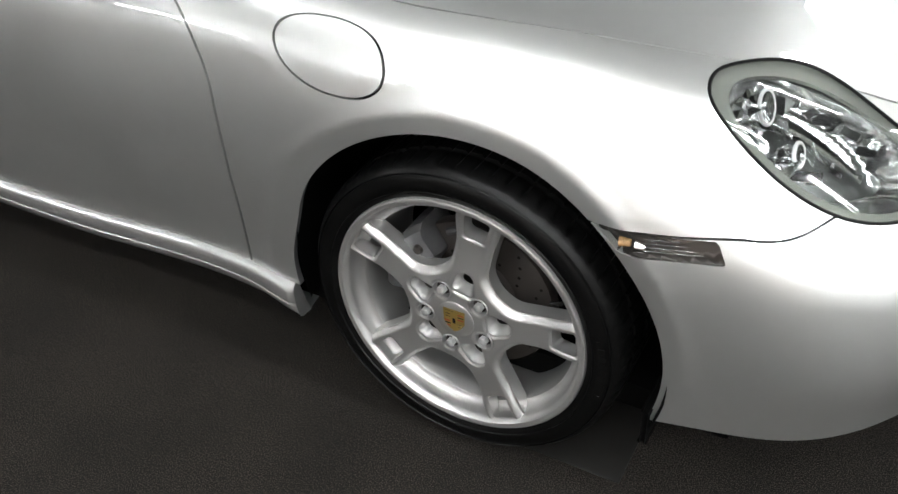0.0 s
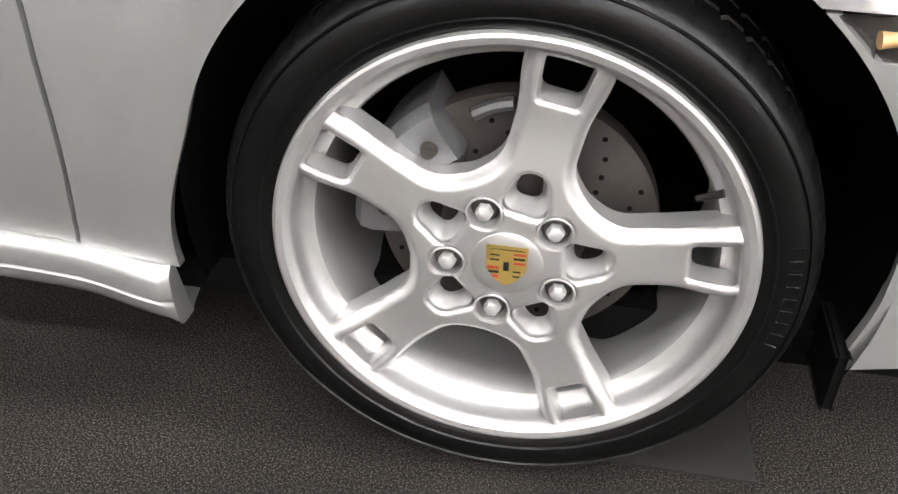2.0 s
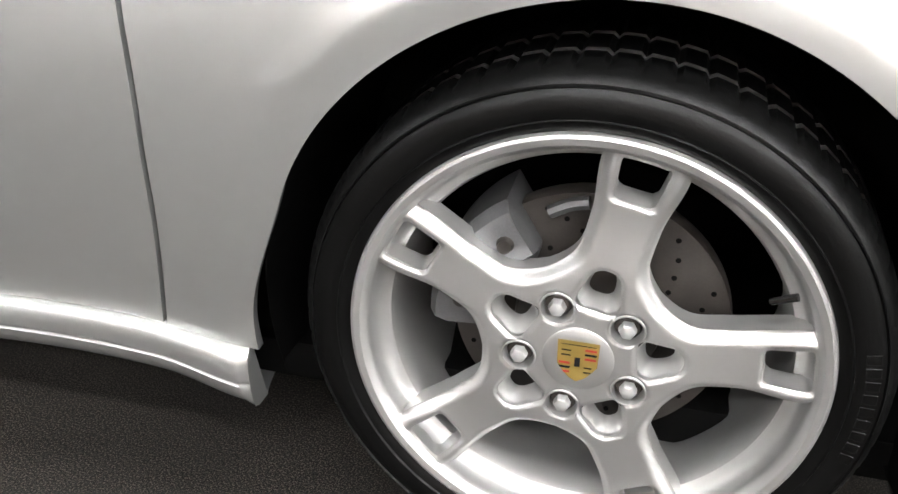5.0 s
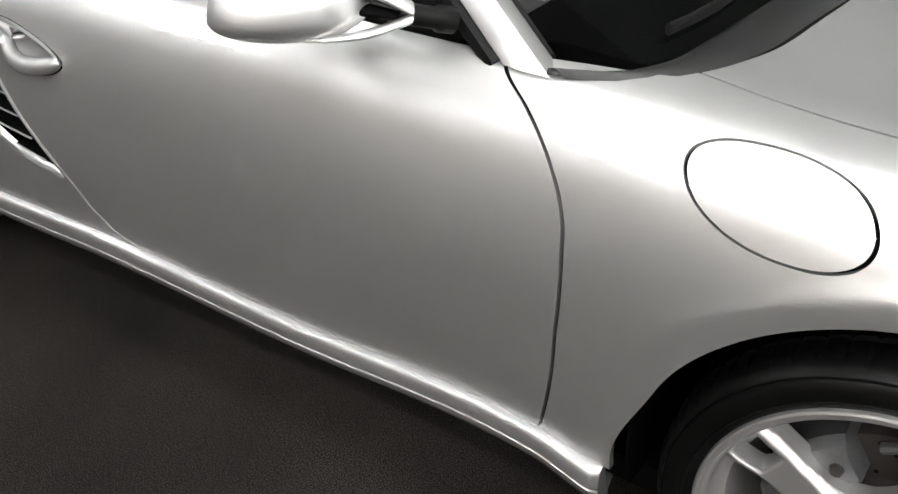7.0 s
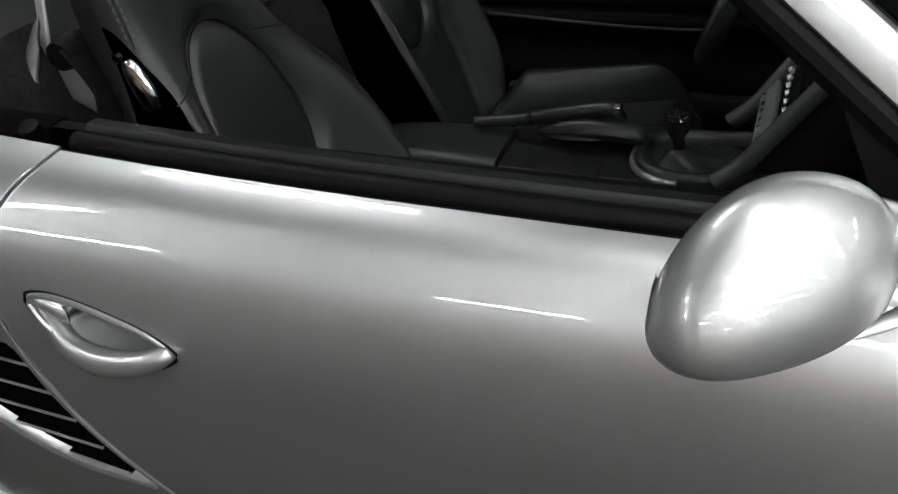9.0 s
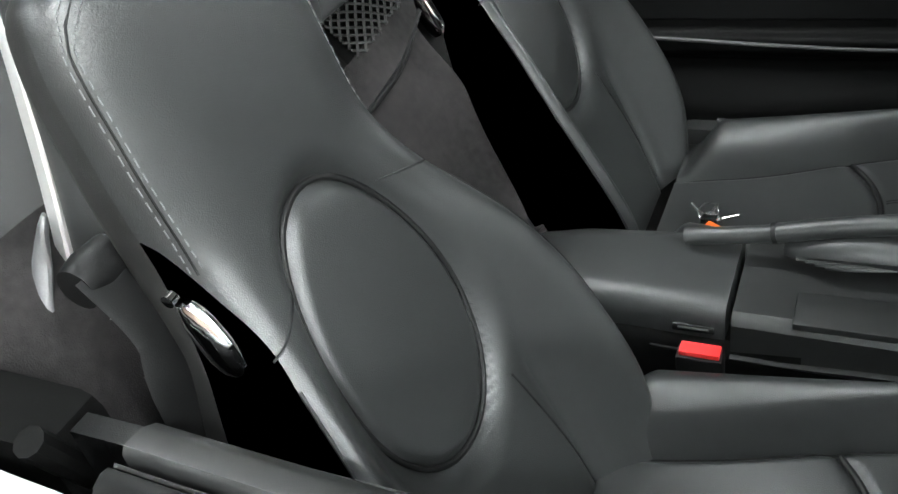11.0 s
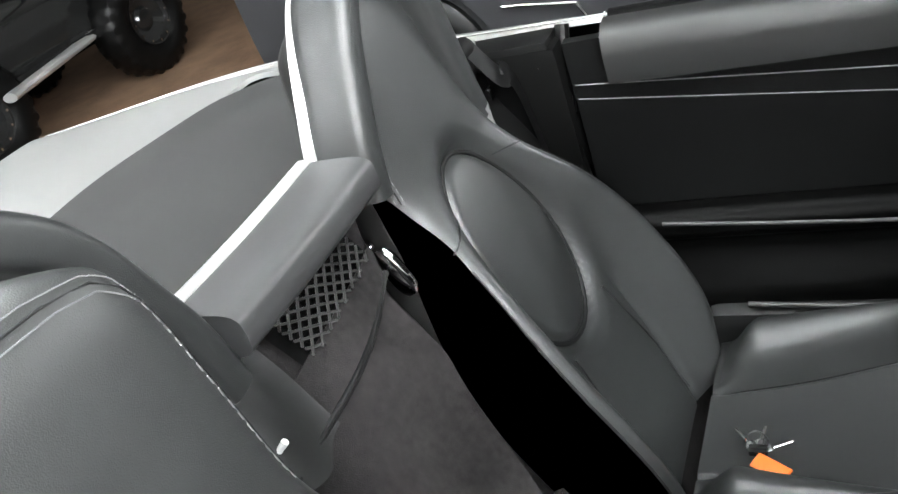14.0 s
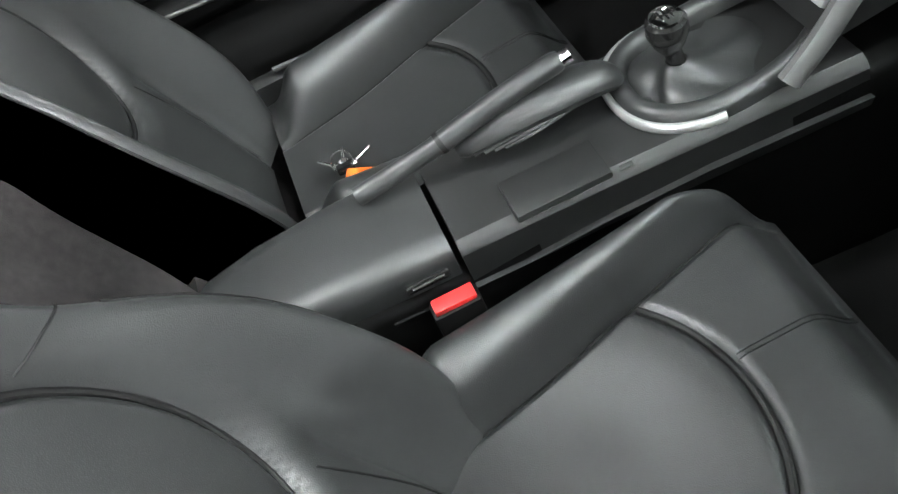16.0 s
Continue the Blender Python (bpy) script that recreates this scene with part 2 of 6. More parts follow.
def panel(name, surface, us, vs, keeps, mat, parent=None, label="", depth=0.008, out=None):
    """A sheet of the surface (u, v) -> (n, 3), cut to where all keeps(u, v, place) are positive, its rim turned inwards by depth."""
    U, V = np.meshgrid(us, vs, indexing="ij")
    P = surface(U.ravel(), V.ravel())
    F = [k(U.ravel(), V.ravel(), P) for k in keeps]
    nv = len(vs)
    keys, uv = {}, []

    def vert(u, v):
        key = (round(u * 1e5), round(v * 1e5))
        if key not in keys:
            keys[key] = len(uv)
            uv.append((u, v))
        return keys[key]

    faces = []
    ok = np.ones(len(P), int)
    sign = [f > 0 for f in F]
    for i in range(len(us) - 1):
        for j in range(nv - 1):
            c = [i * nv + j, (i + 1) * nv + j, (i + 1) * nv + j + 1, i * nv + j + 1]
            poly = [(U.flat[a], V.flat[a], [f[a] for f in F]) for a in c] if F else [(U.flat[a], V.flat[a], []) for a in c]
            for k in range(len(F)):
                s = [q[2][k] > 0 for q in poly]
                if all(s):
                    continue
                if not any(s):
                    poly = []
                    break
                new_poly = []
                for a in range(len(poly)):
                    p, q = poly[a], poly[(a + 1) % len(poly)]
                    if p[2][k] > 0:
                        new_poly.append(p)
                    if (p[2][k] > 0) != (q[2][k] > 0):
                        t = p[2][k] / (p[2][k] - q[2][k])
                        new_poly.append((p[0] + (q[0] - p[0]) * t, p[1] + (q[1] - p[1]) * t, [x + (y - x) * t for x, y in zip(p[2], q[2])]))
                poly = new_poly
                if len(poly) < 3:
                    break
            if len(poly) >= 3:
                ids = []
                for q in poly:
                    a = vert(q[0], q[1])
                    if a not in ids:
                        ids.append(a)
                if len(ids) >= 3:
                    faces.append(ids)
    uv = np.array(uv)
    pts = surface(uv[:, 0], uv[:, 1])
    e = 1e-4
    du = surface(uv[:, 0] + e, uv[:, 1]) - surface(uv[:, 0] - e, uv[:, 1])
    dv = surface(uv[:, 0], uv[:, 1] + e) - surface(uv[:, 0], uv[:, 1] - e)
    nrm = np.cross(du, dv)
    nrm /= np.maximum(np.linalg.norm(nrm, axis=1, keepdims=True), 1e-12)
    if out is not None and np.mean(nrm @ np.array(out)) < 0:
        nrm = -nrm
        faces = [f[::-1] for f in faces]
    verts, norms = list(pts), list(nrm)
    if depth:
        edges = {}
        for f in faces:
            for a in range(len(f)):
                p, q = f[a], f[(a + 1) % len(f)]
                if (q, p) in edges:
                    del edges[(q, p)]
                else:
                    edges[(p, q)] = 1
        low = {}
        for p, q in edges:
            for a in (p, q):
                if a not in low:
                    low[a] = (len(verts), len(verts) + 1)
                    verts += [pts[a], pts[a] - nrm[a] * depth]
        side_n = {a: np.zeros(3) for a in low}
        for p, q in edges:
            n = np.cross(pts[q] - pts[p], nrm[p])
            side_n[p] = side_n[p] + n
            side_n[q] = side_n[q] + n
        for a in low:
            n = side_n[a] / max(np.linalg.norm(side_n[a]), 1e-12)
            m = n + nrm[a]
            norms += [n, n]
        for p, q in edges:
            faces.append([q, p, low[p][0], low[q][0]][:0] or [low[q][0], low[p][0], low[p][1], low[q][1]])
    return mesh_object(name, verts, faces, mat, parent, label, True, norms)

# ---- body surface ----
# x: ahead from the front axle; right side of the car at negative y.
KX = [0.95, 0.7, 0.4, 0.1, -0.25, -0.6, -1.1, -1.6, -2.0, -2.4, -2.9]
RAIL_W = [
    spline(KX, [0.30, 0.70, 0.815, 0.83, 0.82, 0.793, 0.812, 0.848, 0.87, 0.87, 0.72]),
    spline(KX, [0.40, 0.76, 0.845, 0.858, 0.85, 0.838, 0.855, 0.880, 0.897, 0.900, 0.76]),
    spline(KX, [0.38, 0.745, 0.855, 0.868, 0.868, 0.862, 0.878, 0.894, 0.907, 0.907, 0.76]),
    spline(KX, [0.33, 0.69, 0.815, 0.850, 0.860, 0.852, 0.875, 0.890, 0.90, 0.89, 0.72]),
    spline(KX, [0.28, 0.62, 0.75, 0.795, 0.818, 0.817, 0.84, 0.85, 0.86, 0.85, 0.65]),
    spline(KX, [0.22, 0.54, 0.665, 0.70, 0.71, 0.745, 0.765, 0.762, 0.75, 0.74, 0.55]),
    spline(KX, [0.15, 0.38, 0.48, 0.50, 0.50, 0.50, 0.50, 0.50, 0.50, 0.50, 0.40]),
    spline(KX, [0.0] * 11),
]
RAIL_Z = [
    spline(KX, [0.25, 0.235, 0.212, 0.21, 0.22, 0.236, 0.233, 0.268, 0.27, 0.27, 0.30]),
    spline(KX, [0.40, 0.40, 0.40, 0.42, 0.43, 0.43, 0.43, 0.43, 0.43, 0.43, 0.45]),
    spline(KX, [0.50, 0.53, 0.57, 0.60, 0.60, 0.60, 0.60, 0.60, 0.60, 0.60, 0.62]),
    spline(KX, [0.55, 0.60, 0.68, 0.72, 0.73, 0.73, 0.73, 0.73, 0.74, 0.75, 0.76]),
    spline(KX, [0.58, 0.65, 0.755, 0.805, 0.815, 0.815, 0.82, 0.825, 0.84, 0.86, 0.86]),
    spline(KX, [0.60, 0.68, 0.79, 0.838, 0.852, 0.86, 0.868, 0.876, 0.89, 0.91, 0.91]),
    spline(KX, [0.61, 0.69, 0.785, 0.835, 0.855, 0.872, 0.88, 0.89, 0.90, 0.91, 0.92]),
    spline(KX, [0.62, 0.70, 0.80, 0.855, 0.88, 0.90, 0.90, 0.91, 0.91, 0.92, 0.93]),
]
ARCH = (0.013, 0.333, 0.372)
ARCH_REAR = (-2.415, 0.335, 0.385)


def body(x, v, side=-1, lift=0.0):
    """The skin at station x and v = 0 (bottom) to 7 (middle line)."""
    v = np.clip(v, 0, 7)
    i = np.clip(v.astype(int), 0, 6)
    t = v - i
    W = np.stack([r(x) for r in RAIL_W])
    Z = np.stack([r(x) for r in RAIL_Z])
    W = np.concatenate([2 * W[:1] - W[1:2], W, -W[6:7]])
    Z = np.concatenate([2 * Z[:1] - Z[1:2], Z, Z[6:7]])
    n = np.arange(len(x))
    out = []
    for G in (W, Z):
        a, b, c, d = G[i, n], G[i + 1, n], G[i + 2, n], G[i + 3, n]
        out.append(0.5 * (2 * b + (c - a) * t + (2 * a - 5 * b + 4 * c - d) * t**2 + (3 * b - a - 3 * c + d) * t**3))
    w, z = out
    for cx, cz, r in (ARCH, ARCH_REAR):
        d = np.hypot(x - cx, z - cz) - r - (0.058 * smooth_step((0.46 - z) / 0.26) * (x < 0) if cx > 0 else 0)
        turn = np.degrees(np.arctan2(z - cz, x - cx)) % 360
        back = smooth_step((turn - 105) / 60)
        band, k = 0.037 + 0.022 * back, 0.0034 + 0.008 * back
        s = np.clip(k * np.logaddexp(0, (band - d) / k) / band, 0, 1.3) * smooth_step((z - 0.2) / 0.06)
        w = w + 0.004 * smooth_step((band + 0.03 - d) / 0.04) * smooth_step((z - 0.2) / 0.06) - (0.011 - 0.002 * back) * s
    return np.stack([x, side * (w + lift), z], 1)


def right(u, v):
    return body(u, v, -1)


def left(u, v):
    return body(u, v, 1)


DOOR_FRONT = spline([0.20, 0.236, 0.414, 0.50, 0.57, 0.643, 0.70, 0.747, 0.805, 0.854, 0.90], [-0.545, -0.537, -0.501, -0.492, -0.485, -0.484, -0.489, -0.508, -0.556, -0.632, -0.72])
DOOR_REAR = spline([0.20, 0.255, 0.273, 0.325, 0.405, 0.49, 0.56, 0.63, 0.70, 0.765, 0.825, 0.857, 0.879, 0.93], [-1.30, -1.42, -1.505, -1.58, -1.623, -1.68, -1.72, -1.747, -1.767, -1.781, -1.763, -1.742, -1.715, -1.64])
HOOD_V = spline([-0.66, -0.42, -0.28, -0.15, 0.04, 0.22, 0.36, 0.95], [5.55, 5.33, 5.08, 4.98, 5.06, 5.32, 5.62, 5.9])
BUMPER_Z = spline([0.2, 0.45, 0.54, 0.58, 0.70, 0.95], [0.620, 0.631, 0.640, 0.662, 0.665, 0.58])
VENT_LOW = spline([-2.0, -1.96, -1.89, -1.775, -1.68, -1.6], [0.66, 0.60, 0.518, 0.432, 0.411, 0.40])
G = 0.0034


def keep_front_of_door(u, v, p):
    return p[:, 0] - DOOR_FRONT(p[:, 2]) - G


def keep_door_front(u, v, p):
    return DOOR_FRONT(p[:, 2]) - G - p[:, 0]


def keep_door_rear(u, v, p):
    return p[:, 0] - DOOR_REAR(p[:, 2]) - G


def keep_behind_door(u, v, p):
    return DOOR_REAR(p[:, 2]) - G - p[:, 0]


def arch_out(u, v, p):
    r = ARCH[2] + 0.058 * smooth_step((0.46 - p[:, 2]) / 0.26) * (p[:, 0] < 0)
    return np.hypot(p[:, 0] - ARCH[0], p[:, 2] - ARCH[1]) - r


def arch_rear_out(u, v, p):
    return np.hypot(p[:, 0] - ARCH_REAR[0], p[:, 2] - ARCH_REAR[1]) - ARCH_REAR[2]


def lid_dist(u, v, p):
    b = (v - 3.74) / 0.69
    a = (u + 0.234 + 0.030 * b) / 0.108
    return ((np.abs(a) ** 2.25 + np.abs(b) ** 2.25) ** (1 / 2.25) - 1) * 0.10


def lamp_dist(u, v, p):
    b = (v - 4.66) / 1.26
    a = (u - 0.53 + 0.06 * b) / 0.162
    return (np.hypot(a, b) - 1) * 0.15


def indicator_dist(u, v, p):
    """Positive inside the side indicator."""
    x, z = p[:, 0], p[:, 2]
    return np.minimum.reduce([0.621 + 0.03 * (x - 0.26) - z, z - 0.582 - 0.06 * (x - 0.29), (x - 0.255) - (0.622 - z) * 1.1, 0.452 - x - 0.55 * (z - 0.598)])


def handle_ab(p):
    x, z = p[:, 0] + 1.616, p[:, 2] - 0.702
    a, b = 0.972 * x - 0.236 * z, 0.236 * x + 0.972 * z
    return a + 0.006, b


def handle_dist(u, v, p):
    a, b = handle_ab(p)
    t = np.clip(np.abs(a) / 0.108, 0, 1)
    return np.where(np.abs(a) < 0.108, 0.039 * (1 - t**2.2) ** 0.75 - np.abs(b - 0.018 * t * t), -0.01)


def vent_dist(u, v, p):
    x, z = p[:, 0], p[:, 2]
    return np.minimum.reduce([DOOR_REAR(z) - 0.012 - x, (z - VENT_LOW(x)) * 0.8, 0.668 + 0.1 * (x + 1.8) * -1 * 0.3 - z, x + 1.955])


def minus(f):
    return lambda u, v, p: -f(u, v, p)


COWL_X = spline([0.0, 0.20, 0.40, 0.58, 0.69, 0.745, 0.80, 0.9], [-0.285, -0.293, -0.322, -0.357, -0.41, -0.466, -0.60, -0.70])
car = thing("sports_car", "silver open-top sports car with black leather cabin, parked on carpet", "car")
for side, surf in (("right", right), ("left", left)):
    near = side == "right"
    o = (0, -1 if near else 1, 0)
    step = 1 if near else 2
    us = np.arange(-0.66, 0.70, 0.005 * step)
    vs = np.arange(0, 5.95, 0.027 * step)
    cuts = [keep_front_of_door, arch_out, lambda u, v, p: np.where(p[:, 0] > 0.2, p[:, 2] - BUMPER_Z(p[:, 0]) - G * 0.5, p[:, 2] - 0.226), lambda u, v, p: (HOOD_V(u) - v) * 0.1 - G * 0.4, lambda u, v, p: lamp_dist(u, v, p) - G, lambda u, v, p: p[:, 0] - COWL_X(np.abs(p[:, 1])) - 0.004 + 0.14 * smooth_step((np.abs(p[:, 1]) - 0.70) / 0.05)]
    if near:
        cuts.append(lambda u, v, p: lid_dist(u, v, p) - 0.0024)
    panel("front_fender", surf, us, vs, cuts, PAINT, car, depth=0.014, out=o)
    if near:
        panel("fuel_flap", surf, np.arange(-0.40, -0.08, 0.008), np.arange(2.9, 4.7, 0.05), [lambda u, v, p: -0.0024 - lid_dist(u, v, p)], PAINT, car, out=o)
    ib = [arch_out, lambda u, v, p: BUMPER_Z(p[:, 0]) - G * 0.5 - p[:, 2], lambda u, v, p: lamp_dist(u, v, p) - G]
    panel("front_bumper", surf, np.arange(0.2, 0.96, 0.008 * step), np.arange(0, 4.2, 0.04 * step), ib + [minus(indicator_dist)], PAINT, car, depth=0.014, out=o)
    dcuts = [keep_door_front, keep_door_rear]
    panel("door", surf, np.arange(-1.80, -0.46, 0.016 * step), np.arange(0.02, 5.01, 0.0713 * step), dcuts + ([minus(handle_dist)] if near else []), PAINT, car, depth=0.012, out=o)
    rf = [keep_behind_door, arch_rear_out] + ([minus(vent_dist)] if near else [])
    panel("rear_fender", surf, np.arange(-2.9, -1.38, 0.016 * step), np.arange(0, 5.04, 0.06 * step), rf, PAINT, car, depth=0.014, out=o)
    # dark inner shell behind the gaps
    shell_cut = [lambda u, v, p: arch_out(u, v, p) - 0.004, lambda u, v, p: np.hypot(p[:, 0] - ARCH_REAR[0], p[:, 2] - ARCH_REAR[1]) - ARCH_REAR[2] - 0.004,
                 lambda u, v, p: lamp_dist(u, v, p) - 0.012]
    if near:
        shell_cut += [lambda u, v, p: -vent_dist(u, v, p) - 0.006, lambda u, v, p: -handle_dist(u, v, p) - 0.006, lambda u, v, p: -indicator_dist(u, v, p) - 0.004]
    panel("inner_shell", lambda u, v: body(u, v, -1 if near else 1, -0.0125), np.arange(-2.88, 0.94, 0.02 * step), np.arange(0.1, 4.95, 0.1), shell_cut, GAP, car, depth=0, out=o)
    # side sill
    s = -1 if near else 1
    sec = [(-0.03, 0.010), (-0.004, 0.004), (0.007, -0.001), (0.0125, -0.006), (0.0148, -0.013), (0.0150, -0.022), (0.0138, -0.036), (0.0120, -0.0405), (0.0095, -0.0415), (0.0095, -0.0445), (0.0115, -0.0465), (0.009, -0.056), (0.001, -0.072), (-0.012, -0.082), (-0.035, -0.087), (-0.10, -0.088)]
    bm = bmesh.new()
    rows = []
    for x in np.concatenate([np.arange(-2.03, -0.56, 0.05), np.arange(-0.55, -0.425, 0.012), [-0.425, -0.418, -0.414]]):
        w0, z0 = float(RAIL_W[0](np.array(x))), float(RAIL_Z[0](np.array(x)))
        k = float(smooth_step((x + 0.55) / 0.12))
        end = float(smooth_step((x + 0.43) / 0.016))
        rows.append([bm.verts.new((x, s * (w0 + 0.004 * k + w * (1 - 0.6 * end)), z0 - 0.006 * k + z * (1 + 0.05 * k))) for w, z in sec])
    for a, b in zip(rows, rows[1:]):
        for j in range(len(sec) - 1):
            bm.faces.new((a[j], a[j + 1], b[j + 1], b[j]))
    bm.faces.new(rows[-1])
    bm.faces.new(rows[0][::-1])
    part("side_sill", bm, PAINT, car, angle=50)
    # wheel housings
    for (cx, cz, r), y0 in ((ARCH, 0.842), (ARCH_REAR, 0.865)):
        bm = bmesh.new()
        a_list = np.linspace(radians(-22), radians(196), 40)
        outer = [bm.verts.new((cx + (r + 0.010) * math.cos(a), s * (y0 - 0.012), cz + (r + 0.010) * math.sin(a))) for a in a_list]
        mid = [bm.verts.new((cx + (r + 0.02) * math.cos(a), s * (y0 - 0.03), cz + (r + 0.02) * math.sin(a))) for a in a_list]
        inner = [bm.verts.new((cx + (r + 0.01) * math.cos(a), s * 0.45, cz + (r + 0.01) * math.sin(a))) for a in a_list]
        hub = bm.verts.new((cx, s * 0.45, cz))
        for q, w in ((outer, mid), (mid, inner)):
            for k in range(len(a_list) - 1):
                bm.faces.new((q[k], q[k + 1], w[k + 1], w[k]))
        for k in range(len(a_list) - 1):
            bm.faces.new((inner[k], inner[k + 1], hub))
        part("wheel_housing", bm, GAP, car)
    part("spoiler_lip", box_bm(0.362, 0.372, s * 0.74, s * 0.832, 0.165, 0.24, 0.004), GAP, car)
for surf, s in ((right, -1), (left, 1)):
    panel("hood", surf, np.arange(-0.62, 0.96, 0.02), np.arange(4.9, 7.001, 0.07), [lambda u, v, p: (v - HOOD_V(u)) * 0.1 - G * 0.4, lambda u, v, p: lamp_dist(u, v, p) - G, lambda u, v, p: p[:, 0] - COWL_X(np.abs(p[:, 1])) - 0.004], PAINT, car, depth=0.012, out=(0, 0, 1))
    panel("hood_underlay", lambda u, v, s=s: body(u, v, s) - np.array([0, 0, 0.014]), np.arange(-0.3, 0.94, 0.04), np.arange(4.7, 7.001, 0.1), [lambda u, v, p: lamp_dist(u, v, p) - 0.012], GAP, car, depth=0, out=(0, 0, 1))
part("floor_pan", box_bm(-2.9, 0.5, -0.74, 0.74, 0.14, 0.20, 0.01), GAP, car)
part("nose_plate", box_bm(0.88, 0.96, -0.42, 0.42, 0.2, 0.60, 0.03), PAINT, car)

# folded panel edges along the rear door gap
for s, o in ((-1, right), (1, left)):
    for shift, tag_name in ((-0.0052, "fender_edge"), (0.0052, "door_edge")):
        zs = np.linspace(0.262, 0.868, 70)
        xs = DOOR_REAR(zs) + shift
        lo, hi = np.zeros(70), np.full(70, 5.2)
        for _ in range(20):
            m = (lo + hi) / 2
            under = o(xs, m)[:, 2] < zs
            lo, hi = np.where(under, m, lo), np.where(under, hi, m)
        line = [(p[0], p[1] - s * 0.0016, p[2]) for p in o(xs, lo)]
        part(tag_name, tube_bm(line, 0.0021, 8), PAINT, car)

# ---- fuel flap, handle, vent ----
def offset_body(depth_of):
    def surf(u, v):
        p = body(u, v, -1)
        p[:, 1] += depth_of(u, v, p)
        return p
    return surf


door_right = [o for o in car.children if o.name.startswith("door")][0]
panel("handle_recess", offset_body(lambda u, v, p: 0.062 * smooth_step((handle_dist(u, v, p) + 0.002) / 0.024)), np.arange(-1.75, -1.49, 0.004), np.arange(2.1, 3.5, 0.025),
      [lambda u, v, p: handle_dist(u, v, p) + 0.003], PAINT, door_right, "painted finger recess", depth=0, out=(0, -1, 0))


def skin_y(x, z):
    lo, hi = 0.0, 5.2
    for _ in range(18):
        m = (lo + hi) / 2
        if body(np.array([x]), np.array([m]), -1)[0, 2] < z:
            lo = m
        else:
            hi = m
    return float(body(np.array([x]), np.array([lo]), -1)[0, 1])


def handle_line(k):
    pts = []
    for t in np.linspace(-0.97, 0.97, 41):
        a = 0.108 * t - 0.006
        h = 0.039 * (1 - abs(t) ** 2.2) ** 0.75
        b = 0.018 * t * t + k * h
        x, z = 0.972 * a + 0.236 * b - 1.616, -0.236 * a + 0.972 * b + 0.702
        pts.append((x, skin_y(x, z), z))
    return pts


loop = handle_line(1.0) + handle_line(-1.0)[::-1]
part("handle_seal", tube_bm(loop, 0.0022, 6, closed=True), TRIM, door_right, "thin dark seal round the handle")
part("handle_bezel", tube_bm([(x, y - 0.001, z) for x, y, z in [tuple(Vector(p) + (Vector((-1.616, -0.893, 0.706)) - Vector(p)) * 0.07) for p in loop]], 0.0042, 8, closed=True), PAINT, door_right)
grip = bezier([(-1.700, -0.884, 0.706), (-1.668, -0.899, 0.684), (-1.62, -0.908, 0.679), (-1.57, -0.908, 0.686), (-1.535, -0.902, 0.697), (-1.520, -0.894, 0.704)], 6)
part("door_handle", tube_bm(grip, [0.006 + 0.013 * math.sin(math.pi * min(1, 0.15 + 0.85 * i / (len(grip) - 1)) ** 0.8) ** 0.7 for i in range(len(grip))], 14, 0.75, up=(0, -1, 0.3)), PAINT, door_right, "silver pull handle")
part("lock_cylinder", tube_bm([(-1.668, -0.868, 0.722), (-1.672, -0.889, 0.724)], [0.013, 0.0125], 20), CHROME, door_right, "round chrome door lock")
part("lock_shroud", tube_bm(bezier([(-1.712, -0.886, 0.742), (-1.690, -0.884, 0.735), (-1.672, -0.878, 0.722)], 5), [0.004, 0.006, 0.008, 0.010, 0.011, 0.012, 0.013, 0.014, 0.0145, 0.015, 0.015][:11], 12), PAINT, door_right)

quarter_right = [o for o in car.children if o.name.startswith("rear_fender")][0]
panel("vent_tray", offset_body(lambda u, v, p: 0.085 * smooth_step((vent_dist(u, v, p) + 0.004) / 0.055) + 0.004), np.arange(-1.98, -1.65, 0.008), np.arange(0.6, 2.8, 0.06), [lambda u, v, p: vent_dist(u, v, p) + 0.004, lambda u, v, p: 0.009 - vent_dist(u, v, p)], PAINT, quarter_right, "painted air intake scoop", depth=0, out=(0, -1, 0))
# Near-black sheet stands for the shade deep in the intake.
panel("intake_shade_sheet", offset_body(lambda u, v, p: 0.050 + p[:, 1] * 0), np.arange(-1.98, -1.65, 0.02), np.arange(0.6, 2.8, 0.1), [lambda u, v, p: vent_dist(u, v, p) - 0.007], GAP, quarter_right, "near-black sheet for the shade in the air intake", depth=0, out=(0, -1, 0))
